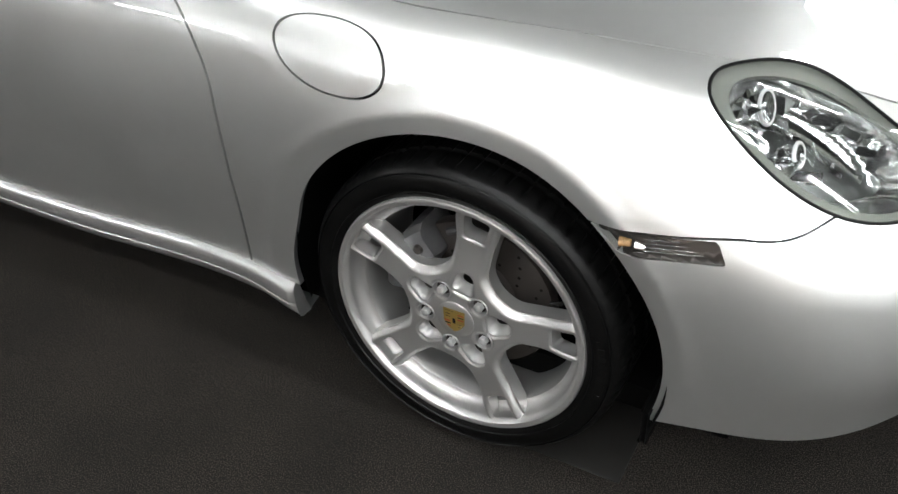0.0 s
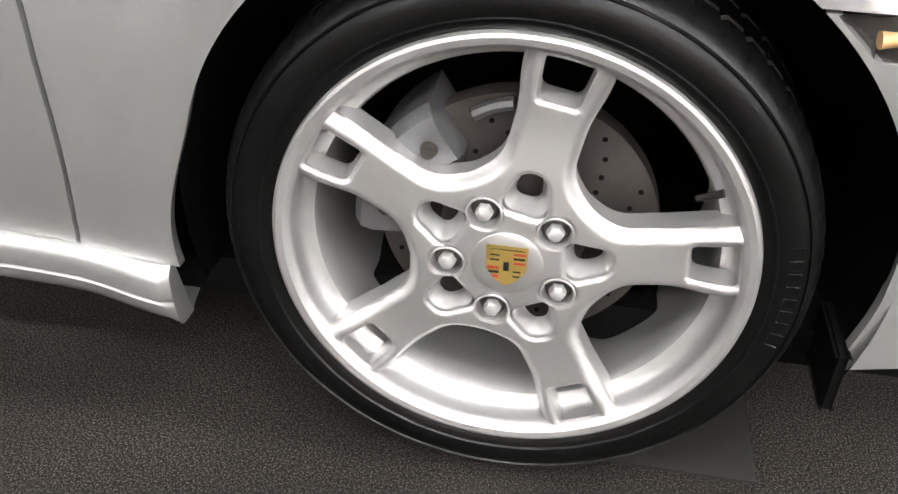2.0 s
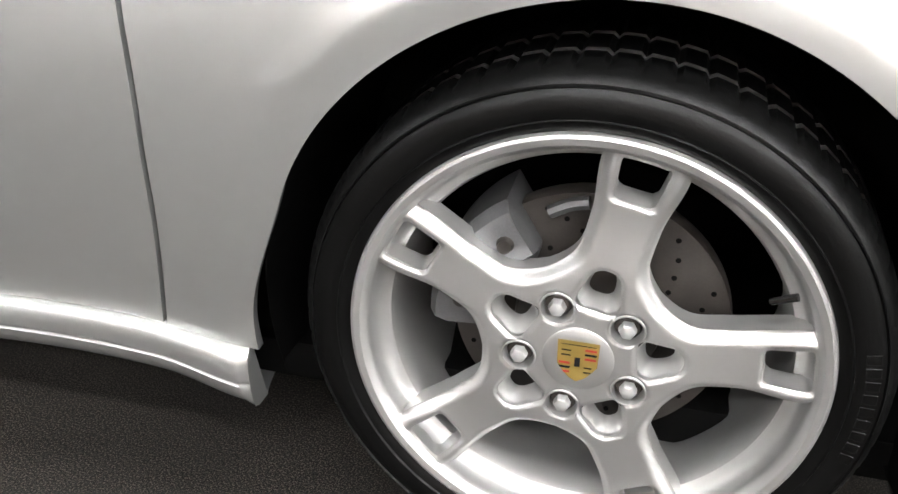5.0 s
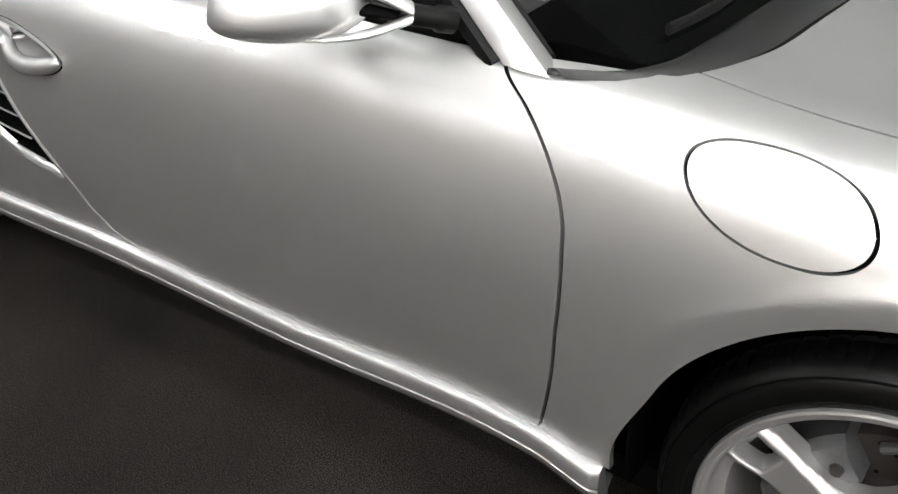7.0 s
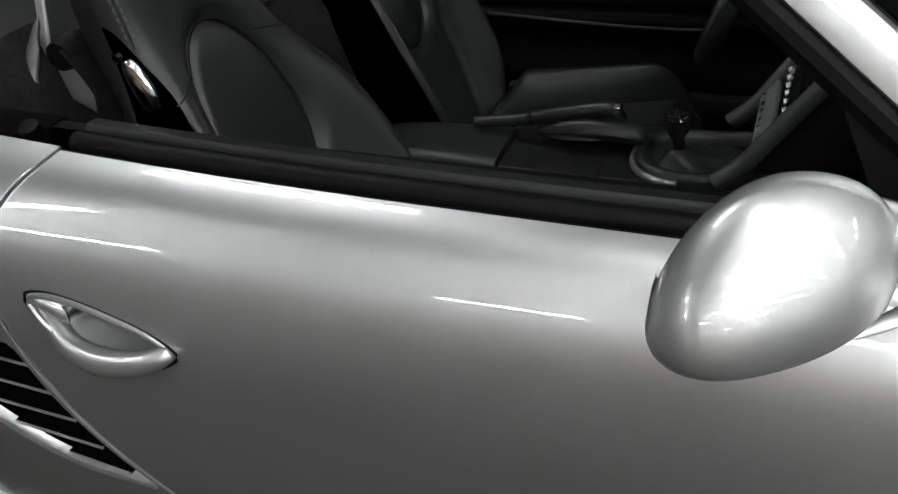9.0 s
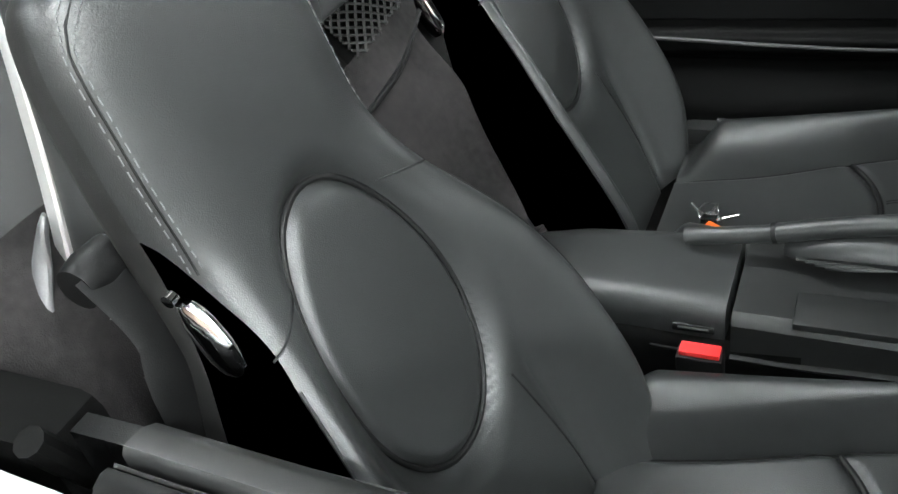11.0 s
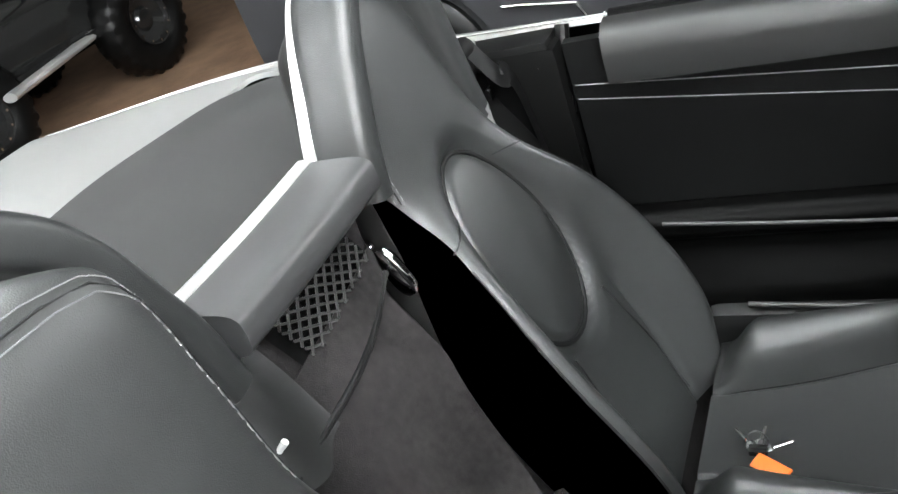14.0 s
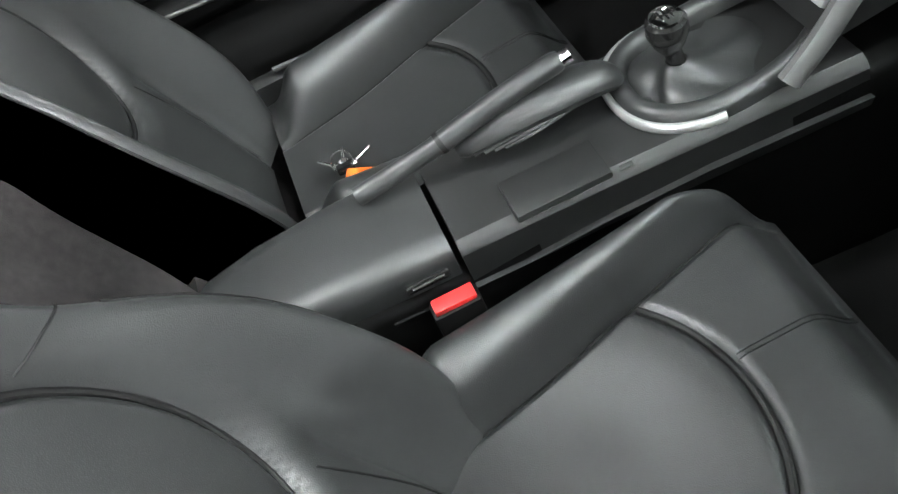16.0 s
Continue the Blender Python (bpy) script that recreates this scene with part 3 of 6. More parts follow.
for k, z in enumerate((0.633, 0.588, 0.543, 0.498, 0.455)):
    x1 = float(DOOR_REAR(np.array(z))) - 0.010
    x0 = max(-1.95, x1 - (0.19, 0.19, 0.19, 0.145, 0.10)[k])
    bm = bmesh.new()
    n = 8
    top = []
    for i in range(n + 1):
        x = x0 + (x1 - x0) * i / n
        w = float(-body(np.array([x]), np.array([2.0]), -1)[0, 1]) - 0.006 + 0.004 * (i / n)
        dz = 0.012 * (1 - i / n)
        top.append([bm.verts.new((x, -w, z + dz)), bm.verts.new((x, -w, z + dz - 0.0045)), bm.verts.new((x, -w + 0.048, z + dz - 0.010)), bm.verts.new((x, -w + 0.048, z + dz - 0.005))])
    edge_line = [(r[0].co + Vector((0, -0.001, -0.002)),) for r in top]
    for a, b in zip(top, top[1:]):
        for j in range(4):
            bm.faces.new((a[j], a[(j + 1) % 4], b[(j + 1) % 4], b[j]))
    bm.faces.new(top[0])
    bm.faces.new(top[-1][::-1])
    slat = part("vent_slat", bm, GAP, quarter_right, "black air intake slat with silver edge")
    part("slat_edge", tube_bm([r[0].to_tuple() for r in edge_line], 0.0024, 8, 0.8), PAINT, slat)

# ---- head lamp and indicator ----
def thin_glass(name, tint=(1, 1, 1), power=1.0):
    m = bpy.data.materials.new(name)
    m.use_nodes = True
    nt = m.node_tree
    nt.nodes.clear()
    out = nt.nodes.new("ShaderNodeOutputMaterial")
    mix = nt.nodes.new("ShaderNodeMixShader")
    tr = nt.nodes.new("ShaderNodeBsdfTransparent")
    tr.inputs[0].default_value = (*tint, 1)
    gl = nt.nodes.new("ShaderNodeBsdfGlossy")
    gl.inputs["Roughness"].default_value = 0.02
    fr = nt.nodes.new("ShaderNodeFresnel")
    fr.inputs["IOR"].default_value = 1.5
    mu = nt.nodes.new("ShaderNodeMath")
    mu.operation = "MULTIPLY"
    mu.inputs[1].default_value = power
    nt.links.new(fr.outputs[0], mu.inputs[0])
    nt.links.new(mu.outputs[0], mix.inputs[0])
    nt.links.new(tr.outputs[0], mix.inputs[1])
    nt.links.new(gl.outputs[0], mix.inputs[2])
    nt.links.new(mix.outputs[0], out.inputs[0])
    return m


PANE = thin_glass("clear_pane", (0.93, 0.95, 0.95), 1.6)
SCREEN = thin_glass("screen_glass", (0.80, 0.84, 0.83), 1.8)
REFLECTOR = material("lamp_reflector", (0.90, 0.90, 0.90), 0.10, 1.0, bump=0.05, scale=60)
BEZEL = material("lamp_bezel_grey", (0.20, 0.21, 0.19), 0.25, 0.5)
for side, surf, s in (("right", right, -1), ("left", left, 1)):
    lamp_thing = new("head_lamp")
    lamp_thing.parent = car
    lamp_thing["label"] = "oval clear head lamp with chrome reflectors"
    us, vs = np.arange(0.34, 0.72, 0.012), np.arange(3.3, 6.0, 0.08)
    n = (0.4, s, 0.6)

    def sunk(k, s=s):
        def f(u, v):
            p = body(u, v, s)
            d = np.clip(-lamp_dist(u, v, p), 0, 1)
            q = np.minimum(d / 0.06, 1)
            p = p + np.array([-0.5, -0.5 * s, -0.7]) * (0.004 + k * smooth_step(q))[:, None]
            return p
        return f

    lens = panel("lens", surf, us, vs, [lambda u, v, p: -lamp_dist(u, v, p)], PANE, lamp_thing, "clear lens", depth=0, out=n)
    lens.visible_shadow = False
    panel("lamp_bowl", sunk(0.07), us, vs, [lambda u, v, p: -lamp_dist(u, v, p)], REFLECTOR, lamp_thing, depth=0, out=n)
    panel("bezel", sunk(0.012), us, vs, [lambda u, v, p: -lamp_dist(u, v, p), lambda u, v, p: (0.30 + 0.10 * (u - 0.53) / 0.16 * -1) * 0.075 + lamp_dist(u, v, p)], BEZEL, lamp_thing, "grey inner bezel", depth=0.006, out=n)
    part("seal", tube_bm([tuple(surf(np.array([0.53 - 0.06 * math.sin(a) + 0.163 * math.cos(a)]), np.array([4.66 + 1.265 * math.sin(a)]))[0]) for a in np.linspace(0, 2 * math.pi, 64, endpoint=False)], 0.0028, 6, closed=True), TRIM, lamp_thing, "thin black seal")
    rng = random.Random(7)
    for k in range(22):
        a = radians(20 + 11.5 * k)
        f = 0.52 + 0.16 * rng.random()
        u, v = 0.53 - 0.06 * f * math.sin(a) + 0.162 * f * math.cos(a), 4.66 + 1.26 * f * math.sin(a)
        p = Vector(surf(np.array([u]), np.array([v]))[0]) + Vector((-0.5, -0.5 * s, -0.7)) * (0.028 + 0.02 * rng.random())
        bm = box_bm(-0.012 - 0.008 * rng.random(), 0.012, -0.007 - 0.006 * rng.random(), 0.008, -0.002, 0.002, 0.001, 1)
        bmesh.ops.transform(bm, matrix=Matrix.Translation(p) @ Matrix.Rotation(rng.uniform(-0.7, 0.9), 4, "Y") @ Matrix.Rotation(s * rng.uniform(-0.9, 0.6), 4, "X") @ Matrix.Rotation(rng.uniform(0, 3.1), 4, "Z"), verts=bm.verts)
        part("reflector_facet", bm, REFLECTOR if k % 4 else GLOSSBLACK, lamp_thing)
    for (u, v), r in (((0.435, 5.0), 0.026), ((0.50, 4.30), 0.018)):
        p = surf(np.array([u]), np.array([v]))[0] + np.array([-0.5, -0.5 * s, -0.7]) * 0.055
        axis = Vector((0.93, s * 0.15, 0.33))
        q = Vector(p)
        part("projector", tube_bm([q, q + axis * 0.012, q + axis * 0.03, q + axis * 0.034, q + axis * 0.026, q + axis * 0.005], [r * 0.6, r * 0.85, r, r * 0.92, r * 0.75, r * 0.35], 28), REFLECTOR, lamp_thing)
        e1 = axis.orthogonal().normalized()
        e2 = axis.cross(e1)
        part("shade_ring", tube_bm([q + axis * 0.032 + e1 * (r * 1.02 * math.cos(a)) + e2 * (r * 1.02 * math.sin(a)) for a in np.linspace(0, 2 * math.pi, 28, endpoint=False)], 0.003, 8, closed=True), SATIN, lamp_thing)
        part("shield", tube_bm([q + axis * 0.03 + e1 * r * 0.9, q + axis * 0.03 - e1 * r * 0.9], 0.004, 8, 0.4), GLOSSBLACK, lamp_thing)
ind = new("side_indicator")
ind.parent = car
ind["label"] = "clear ribbed side indicator with amber bulb"
us, vs = np.arange(0.24, 0.47, 0.006), np.arange(1.7, 2.8, 0.03)
panel("indicator_tray", offset_body(lambda u, v, p: 0.022 * smooth_step(indicator_dist(u, v, p) / 0.006) + 0.002), us, vs, [indicator_dist], STEEL, ind, depth=0, out=(0, -1, 0))
lens = panel("indicator_lens", offset_body(lambda u, v, p: p[:, 0] * 0 + 0.001), us, vs, [lambda u, v, p: indicator_dist(u, v, p) - 0.001], PANE, ind, depth=0, out=(0, -1, 0))
lens.visible_shadow = False
for k in range(4):
    z = 0.592 + 0.007 * k
    part("lens_rib", tube_bm([tuple(body(np.array([x]), np.array([2.0]), -1)[0] * np.array([1, 0, 0]) + np.array([0, -0.868 + (x - 0.31) * 0.24 + 0.006, z + 0.05 * (x - 0.31)])) for x in np.linspace(0.335, 0.42 - 0.012 * k, 6)], 0.0009, 6), REFLECTOR, ind)
part("bulb", tube_bm([(0.297, -0.858, 0.601), (0.315, -0.856, 0.602)], [0.008, 0.006], 12), AMBER, ind, "amber bulb")
part("bulb_ring", tube_bm([(0.322, -0.861, 0.602), (0.336, -0.858, 0.600)], [0.010, 0.008], 12), REFLECTOR, ind)

# ---- mirror, pillars, screen ----
def blob_bm(centre, rx, ry, rz, shape, seg=40, rings=24):
    """A closed form: shape(unit vector) -> factor on each axis."""
    bm = bmesh.new()
    rows = []
    for i in range(1, rings):
        th = math.pi * i / rings
        row = []
        for k in range(seg):
            ph = 2 * math.pi * k / seg
            d = Vector((math.sin(th) * math.cos(ph), math.sin(th) * math.sin(ph), math.cos(th)))
            f = shape(d)
            row.append(bm.verts.new(Vector(centre) + Vector((d.x * rx * f[0], d.y * ry * f[1], d.z * rz * f[2]))))
        rows.append(row)
    for a, b in zip(rows, rows[1:]):
        for k in range(seg):
            bm.faces.new((a[k], b[k], b[(k + 1) % seg], a[(k + 1) % seg]))
    bm.faces.new(rows[0])
    bm.faces.new(rows[-1][::-1])
    return bm


for s in (-1, 1):
    mirror = new("door_mirror")
    mirror.parent = car
    mirror["label"] = "silver teardrop door mirror on a split arm"

    bm = blob_bm((0, 0, 0), 1, 1, 1, lambda d: (1, 1, 1), 48, 28)
    for v in bm.verts:
        d = v.co.copy()
        x = d.x * (0.099 if d.x > 0 else 0.074)
        z = d.z * (0.097 if d.z > 0 else 0.047) * (1 - 0.31 * max(0.0, -d.y))
        v.co = Vector((-0.904 + x + 0.097 * z, -s * (-0.913 + 0.087 * d.y + 0.5 * x), 0.918 + z))
    part("shell", bm, PAINT, mirror)
    bm = bmesh.new()
    bmesh.ops.create_circle(bm, cap_ends=True, segments=40, radius=1)
    for v in bm.verts:
        v.co = Vector((-0.974, s * 0.948 + v.co.x * 0.030, 0.930 + v.co.y * 0.018))
    part("mirror_glass", bm, CHROME, mirror, "flat mirror glass", smooth=False)
    lower = bezier([(-0.93, s * 0.955, 0.893), (-0.86, s * 0.915, 0.886), (-0.795, s * 0.875, 0.892), (-0.742, s * 0.828, 0.913)], 6)
    part("lower_arm", tube_bm(lower, [0.007] * 6 + [0.008] * 6 + [0.010] * 7, 12, 0.6), PAINT, mirror)
    upper = bezier([(-0.87, s * 0.862, 0.962), (-0.81, s * 0.852, 0.956), (-0.765, s * 0.836, 0.936), (-0.742, s * 0.826, 0.919)], 6)
    part("upper_arm", tube_bm(upper, [0.036 - 0.0014 * k for k in range(len(upper))], 16, 0.5), PAINT, mirror)
    # Near-black fill stands for the shade in the slot between the arms.
    part("slot_shade_fill", tube_bm([(-0.85, s * 0.868, 0.922), (-0.765, s * 0.836, 0.914)], [0.022, 0.010], 14, 0.5), GAP, mirror)
    part("foot", tube_bm(bezier([(-0.748, s * 0.828, 0.916), (-0.728, s * 0.805, 0.908), (-0.715, s * 0.780, 0.900)], 5), [0.015] * 6 + [0.019] * 5, 16), TRIM, mirror, "black mirror foot")
    # sail panel between pillar and belt
    bm = bmesh.new()
    tri = [(-0.655, s * 0.770, 0.868), (-0.80, s * 0.755, 0.870), (-0.885, s * 0.705, 1.045)]
    a = [bm.verts.new(q) for q in tri]
    b = [bm.verts.new((q[0], q[1] - s * 0.02, q[2])) for q in tri]
    bm.faces.new(a)
    bm.faces.new(b[::-1])
    for k in range(3):
        bm.faces.new((a[k], a[(k + 1) % 3], b[(k + 1) % 3], b[k]))
    part("sail_panel", bm, TRIM, car, "black mirror corner panel", smooth=False)
    # pillar: outer painted face, dark seal behind it
    O0, D = Vector((-0.634, s * 0.781, 0.852)), Vector((-0.778, -s * 0.219, 0.589))
    line = [O0 + D * (0.66 * k / 12) for k in range(13)]
    bm = bmesh.new()
    rows = []
    for k, q in enumerate(line):
        w = 0.080 - 0.012 * k / 12
        sec = [(0, 0, 0), (0.004, 0.006, 0.003), (w * 0.5, 0.010, 0.002), (w * 0.93, 0.004, 0.0), (w, -0.004, -0.002), (w, -0.03, -0.01), (0.0, -0.03, -0.01)]
        rows.append([bm.verts.new((q.x + a, q.y + s * (b - 0.004), q.z + c + 0.35 * a * 0)) for a, b, c in sec])
    for r0, r1 in zip(rows, rows[1:]):
        for j in range(len(sec)):
            bm.faces.new((r0[j], r0[(j + 1) % len(sec)], r1[(j + 1) % len(sec)], r1[j]))
    bm.faces.new(rows[0])
    bm.faces.new(rows[-1][::-1])
    part("windscreen_pillar", bm, PAINT, car, angle=40)
    part("pillar_seal", tube_bm([q + Vector((-0.014, -s * 0.010, -0.006)) for q in line], 0.016, 10), TRIM, car)
    part("inner_pillar", tube_bm([q + Vector((0.03, -s * 0.05, -0.012)) for q in line], 0.028, 12), PLASTIC, car)
T = Vector((-0.634, 0, 0.852)) + Vector((-0.778, 0, 0.589)) * 0.655
head = bezier([(T.x, -0.64, T.z), (T.x + 0.05, -0.40, T.z + 0.012), (T.x + 0.07, 0, T.z + 0.016), (T.x + 0.05, 0.40, T.z + 0.012), (T.x, 0.64, T.z)], 8)
part("windscreen_header", tube_bm(head, 0.03, 12, 0.7), PAINT, car)
# Lining is unseen and widened so its shadow falls on the seats.
part("header_shade_lining", tube_bm([q + Vector((0.070, 0, -0.040)) for q in head], 0.085, 16, 0.20, up=(0.6, 0, 1)), PLASTIC, car, "dark header lining, widened to shade the seats")


def screen(u, v):
    """v across the car, u from the cowl up to the header."""
    w = np.abs(v)
    x0, x1 = COWL_X(w) - 0.055, T.x + 0.075 - 0.16 * w**2
    z0, z1 = 0.862 + 0 * w, T.z + 0.0 * w
    return np.stack([x0 + (x1 - x0) * u, v, z0 + (z1 - z0) * u - 0.0 * u], 1)


glass = panel("windscreen", screen, np.linspace(0.0, 0.97, 14), np.linspace(-0.70, 0.70, 41), [], SCREEN, car, "raked windscreen glass", depth=0, out=(0.5, 0, 0.8))


def cowl(u, v):
    w = np.abs(v)
    x = COWL_X(w) - 0.002 - (0.075 - 0.05 * smooth_step((w - 0.5) / 0.3)) * u
    return np.stack([x, v, 0.852 + 0.045 * smooth_step((0.75 - w) / 0.5) * 0.35 + 0.012 * np.sin(u * 2.2)], 1)


panel("cowl_panel", cowl, np.linspace(0, 1, 9), np.linspace(-0.775, 0.775, 61), [], PLASTIC, car, "dark grey plastic cowl", depth=0.01, out=(0, 0, 1))
for y0, y1 in ((-0.635, -0.05), (-0.02, 0.52)):
    wiper = new("wiper")
    wiper.parent = car
    blade = [(float(COWL_X(np.array(abs(y)))) - 0.085 - 0.10 * (y - y0), y, 0.892 + 0.055 * (y - y0)) for y in np.linspace(y0, y1, 12)]
    part("blade", tube_bm(blade, 0.006, 8, 1.6), TRIM, wiper)
    arm = bezier([blade[6], (blade[9][0] + 0.01, blade[9][1], blade[9][2] + 0.012), (blade[11][0] + 0.05, y1 + 0.10, 0.885), (blade[11][0] + 0.10, y1 + 0.13, 0.872)], 5)
    part("arm", tube_bm(arm, 0.008, 8, 0.6), TRIM, wiper)
    part("pivot", tube_bm([arm[-1], arm[-1] - Vector((0, 0, 0.03))], 0.014, 12), TRIM, wiper)

# ---- belt line and door inner faces ----
for s, cy in ((-1, 0), (1, 0)):
    bx = np.linspace(-1.708, -0.72, 40)

    def ribbon(name, sec, mat, parent, label=""):
        bm = bmesh.new()
        rows = [[bm.verts.new((x, s * (float(RAIL_W[5](np.array(x))) + dw), float(RAIL_Z[5](np.array(x))) + dz)) for dw, dz in sec] for x in bx]
        for a, b in zip(rows, rows[1:]):
            for j in range(len(sec) - 1):
                bm.faces.new((a[j], a[j + 1], b[j + 1], b[j]))
        bm.faces.new(rows[0])
        bm.faces.new(rows[-1][::-1])
        return part(name, bm, mat, parent, label, angle=50)

    k = 0.66 if s < 0 else 1.0
    ribbon("belt_seal", [(0.0, -0.010), (0.001, 0.002 * k), (-0.006 * k, 0.012 * k), (-0.020 * k, 0.017 * k), (-0.031 * k, 0.014 * k), (-0.033 * k, -0.01)], TRIM, car, "black rubber window seal")
    ribbon("seal_lip", [(-0.034 * k, -0.012), (-0.035 * k, 0.008 * k), (-0.039 * k, 0.011 * k), (-0.043 * k, 0.004 * k), (-0.043 * k, -0.012)], RUBBER, car)
    ribbon("door_top", [(-0.050 * k, -0.03), (-0.051 * k, 0.010 * k), (-0.058 * k, 0.017 * k), (-0.085 * k, 0.014 * k), (-0.105 * k, 0.000), (-0.112 * k, -0.03), (-0.110 * k, -0.08)], PLASTIC, car, "dark grey door top")

    inner = 0.684 if s < 0 else 0.668

    def trim(u, v, s=s, inner=inner):
        w = inner + 0.012 * np.sin((v - 0.25) * 4) - 0.030 * smooth_step((0.53 - v) / 0.02) * smooth_step((v - 0.46) / 0.03) - 0.03 * smooth_step((0.45 - v) / 0.1)
        return np.stack([u, s * w, v + 0 * u], 1)

    panel("door_trim", trim, np.arange(-1.78, -0.60, 0.05), np.arange(0.22, 0.545, 0.012), [], SHADED_LEATHER, car, "lower door trim, darkened for the cabin's shade", depth=0.02, out=(0, -s, 0))
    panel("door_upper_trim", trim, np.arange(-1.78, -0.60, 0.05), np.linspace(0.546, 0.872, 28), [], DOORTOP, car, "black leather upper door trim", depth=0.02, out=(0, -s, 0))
    part("door_grip", tube_bm([(-1.545, s * (inner - 0.045), 0.352), (-1.40, s * (inner - 0.048), 0.346), (-1.15, s * (inner - 0.045), 0.342)], 0.0055, 10), STACK_GREY, car, "grey lower door grip")
    for z0, z1 in ((0.794, 0.748), (0.767, 0.708)):
        part("stitch_line", tube_bm([(x, s * (inner + 0.012 * math.sin((z - 0.25) * 4) - 0.0005), z) for x, z in ((-1.775, z0), (-1.28, z1 + 0.002), (-0.62, z1 - 0.055))], 0.0011, 6), STITCH, car)
    # Grey strip stands for the highlight along the door ledge's edge.
    part("door_pull", tube_bm(bezier([(-1.67, s * (inner - 0.028), 0.524), (-1.45, s * (inner - 0.036), 0.515), (-1.26, s * (inner - 0.036), 0.507), (-1.08, s * (inner - 0.03), 0.506)], 6), 0.0036, 10), STACK_GREY, car, "thin grey strip for the highlight on the door ledge")
    part("door_pocket", box_bm(-1.62, -0.75, s * (inner - 0.06) if s > 0 else s * inner, s * inner if s > 0 else s * (inner - 0.06), 0.24, 0.34, 0.02), PLASTIC, car)
    # rear door post with seal
    part("door_post_seal", tube_bm(bezier([(-1.792, s * 0.735, 0.885), (-1.800, s * 0.70, 0.78), (-1.802, s * 0.68, 0.64), (-1.77, s * 0.67, 0.45), (-1.70, s * 0.665, 0.25)], 6), 0.013, 10), RUBBER, car)

# ---- wheels ----
SPOKE0 = radians(6.5)


def wheel_polar(u, v):
    return u * np.cos(v), u * np.sin(v)


def star_dist(a, b, split=False):
    """Distance inside the five-armed face of the wheel (positive inside)."""
    r, th = np.hypot(a, b), np.arctan2(b, a) - SPOKE0
    th = (th + math.pi / 5) % (2 * math.pi / 5) - math.pi / 5
    x, y = r * np.cos(th), np.abs(r * np.sin(th))
    half = 0.036 + 0.008 * smooth_step((x - 0.16) / 0.07) + 0.004 * smooth_step((0.13 - x) / 0.05)
    arm = half - y
    hub = 0.108 - r
    k = 0.032
    h = np.clip(0.5 + 0.5 * (arm - hub) / k, 0, 1)
    f = hub * (1 - h) + arm * h + k * h * (1 - h)
    wx, wy = np.abs(x - 0.213) - 0.024, y - 0.0215 - 0.003 * (x - 0.2) / 0.03
    wx, wy = wx + 0.006, wy + 0.006
    round_win = np.hypot(np.maximum(wx, 0), np.maximum(wy, 0)) + np.minimum(np.maximum(wx, wy), 0) - 0.006
    win = -round_win
    px, py = np.abs(x - 0.086) - 0.012, (y - 0.008 + 0.26 * (x - 0.086)) * 0.97
    pocket = 0.012 - np.hypot(np.maximum(px, 0), np.maximum(py, 0)) - np.minimum(np.maximum(px, py), 0)
    well = 0.0172 - np.hypot(x - 0.0526, y - 0.0382)
    holes = -np.maximum(np.maximum(win, pocket), well)
    return (f, holes) if split else np.minimum(f, holes)


def star_surface(centre):
    def surf(u, v):
        a, b = wheel_polar(u, v)
        f, holes = star_dist(a, b, True)
        y = 0.006 * smooth_step((u - 0.08) / 0.08) - 0.006 * smooth_step((u - 0.17) / 0.06)
        y = y + 0.012 * (1 - smooth_step(f / 0.015)) ** 2 + 0.004 * (1 - smooth_step(holes / 0.007)) ** 2
        return np.stack([centre[0] + a, centre[1] - 0.003 + y, centre[2] + b], 1)

    return surf


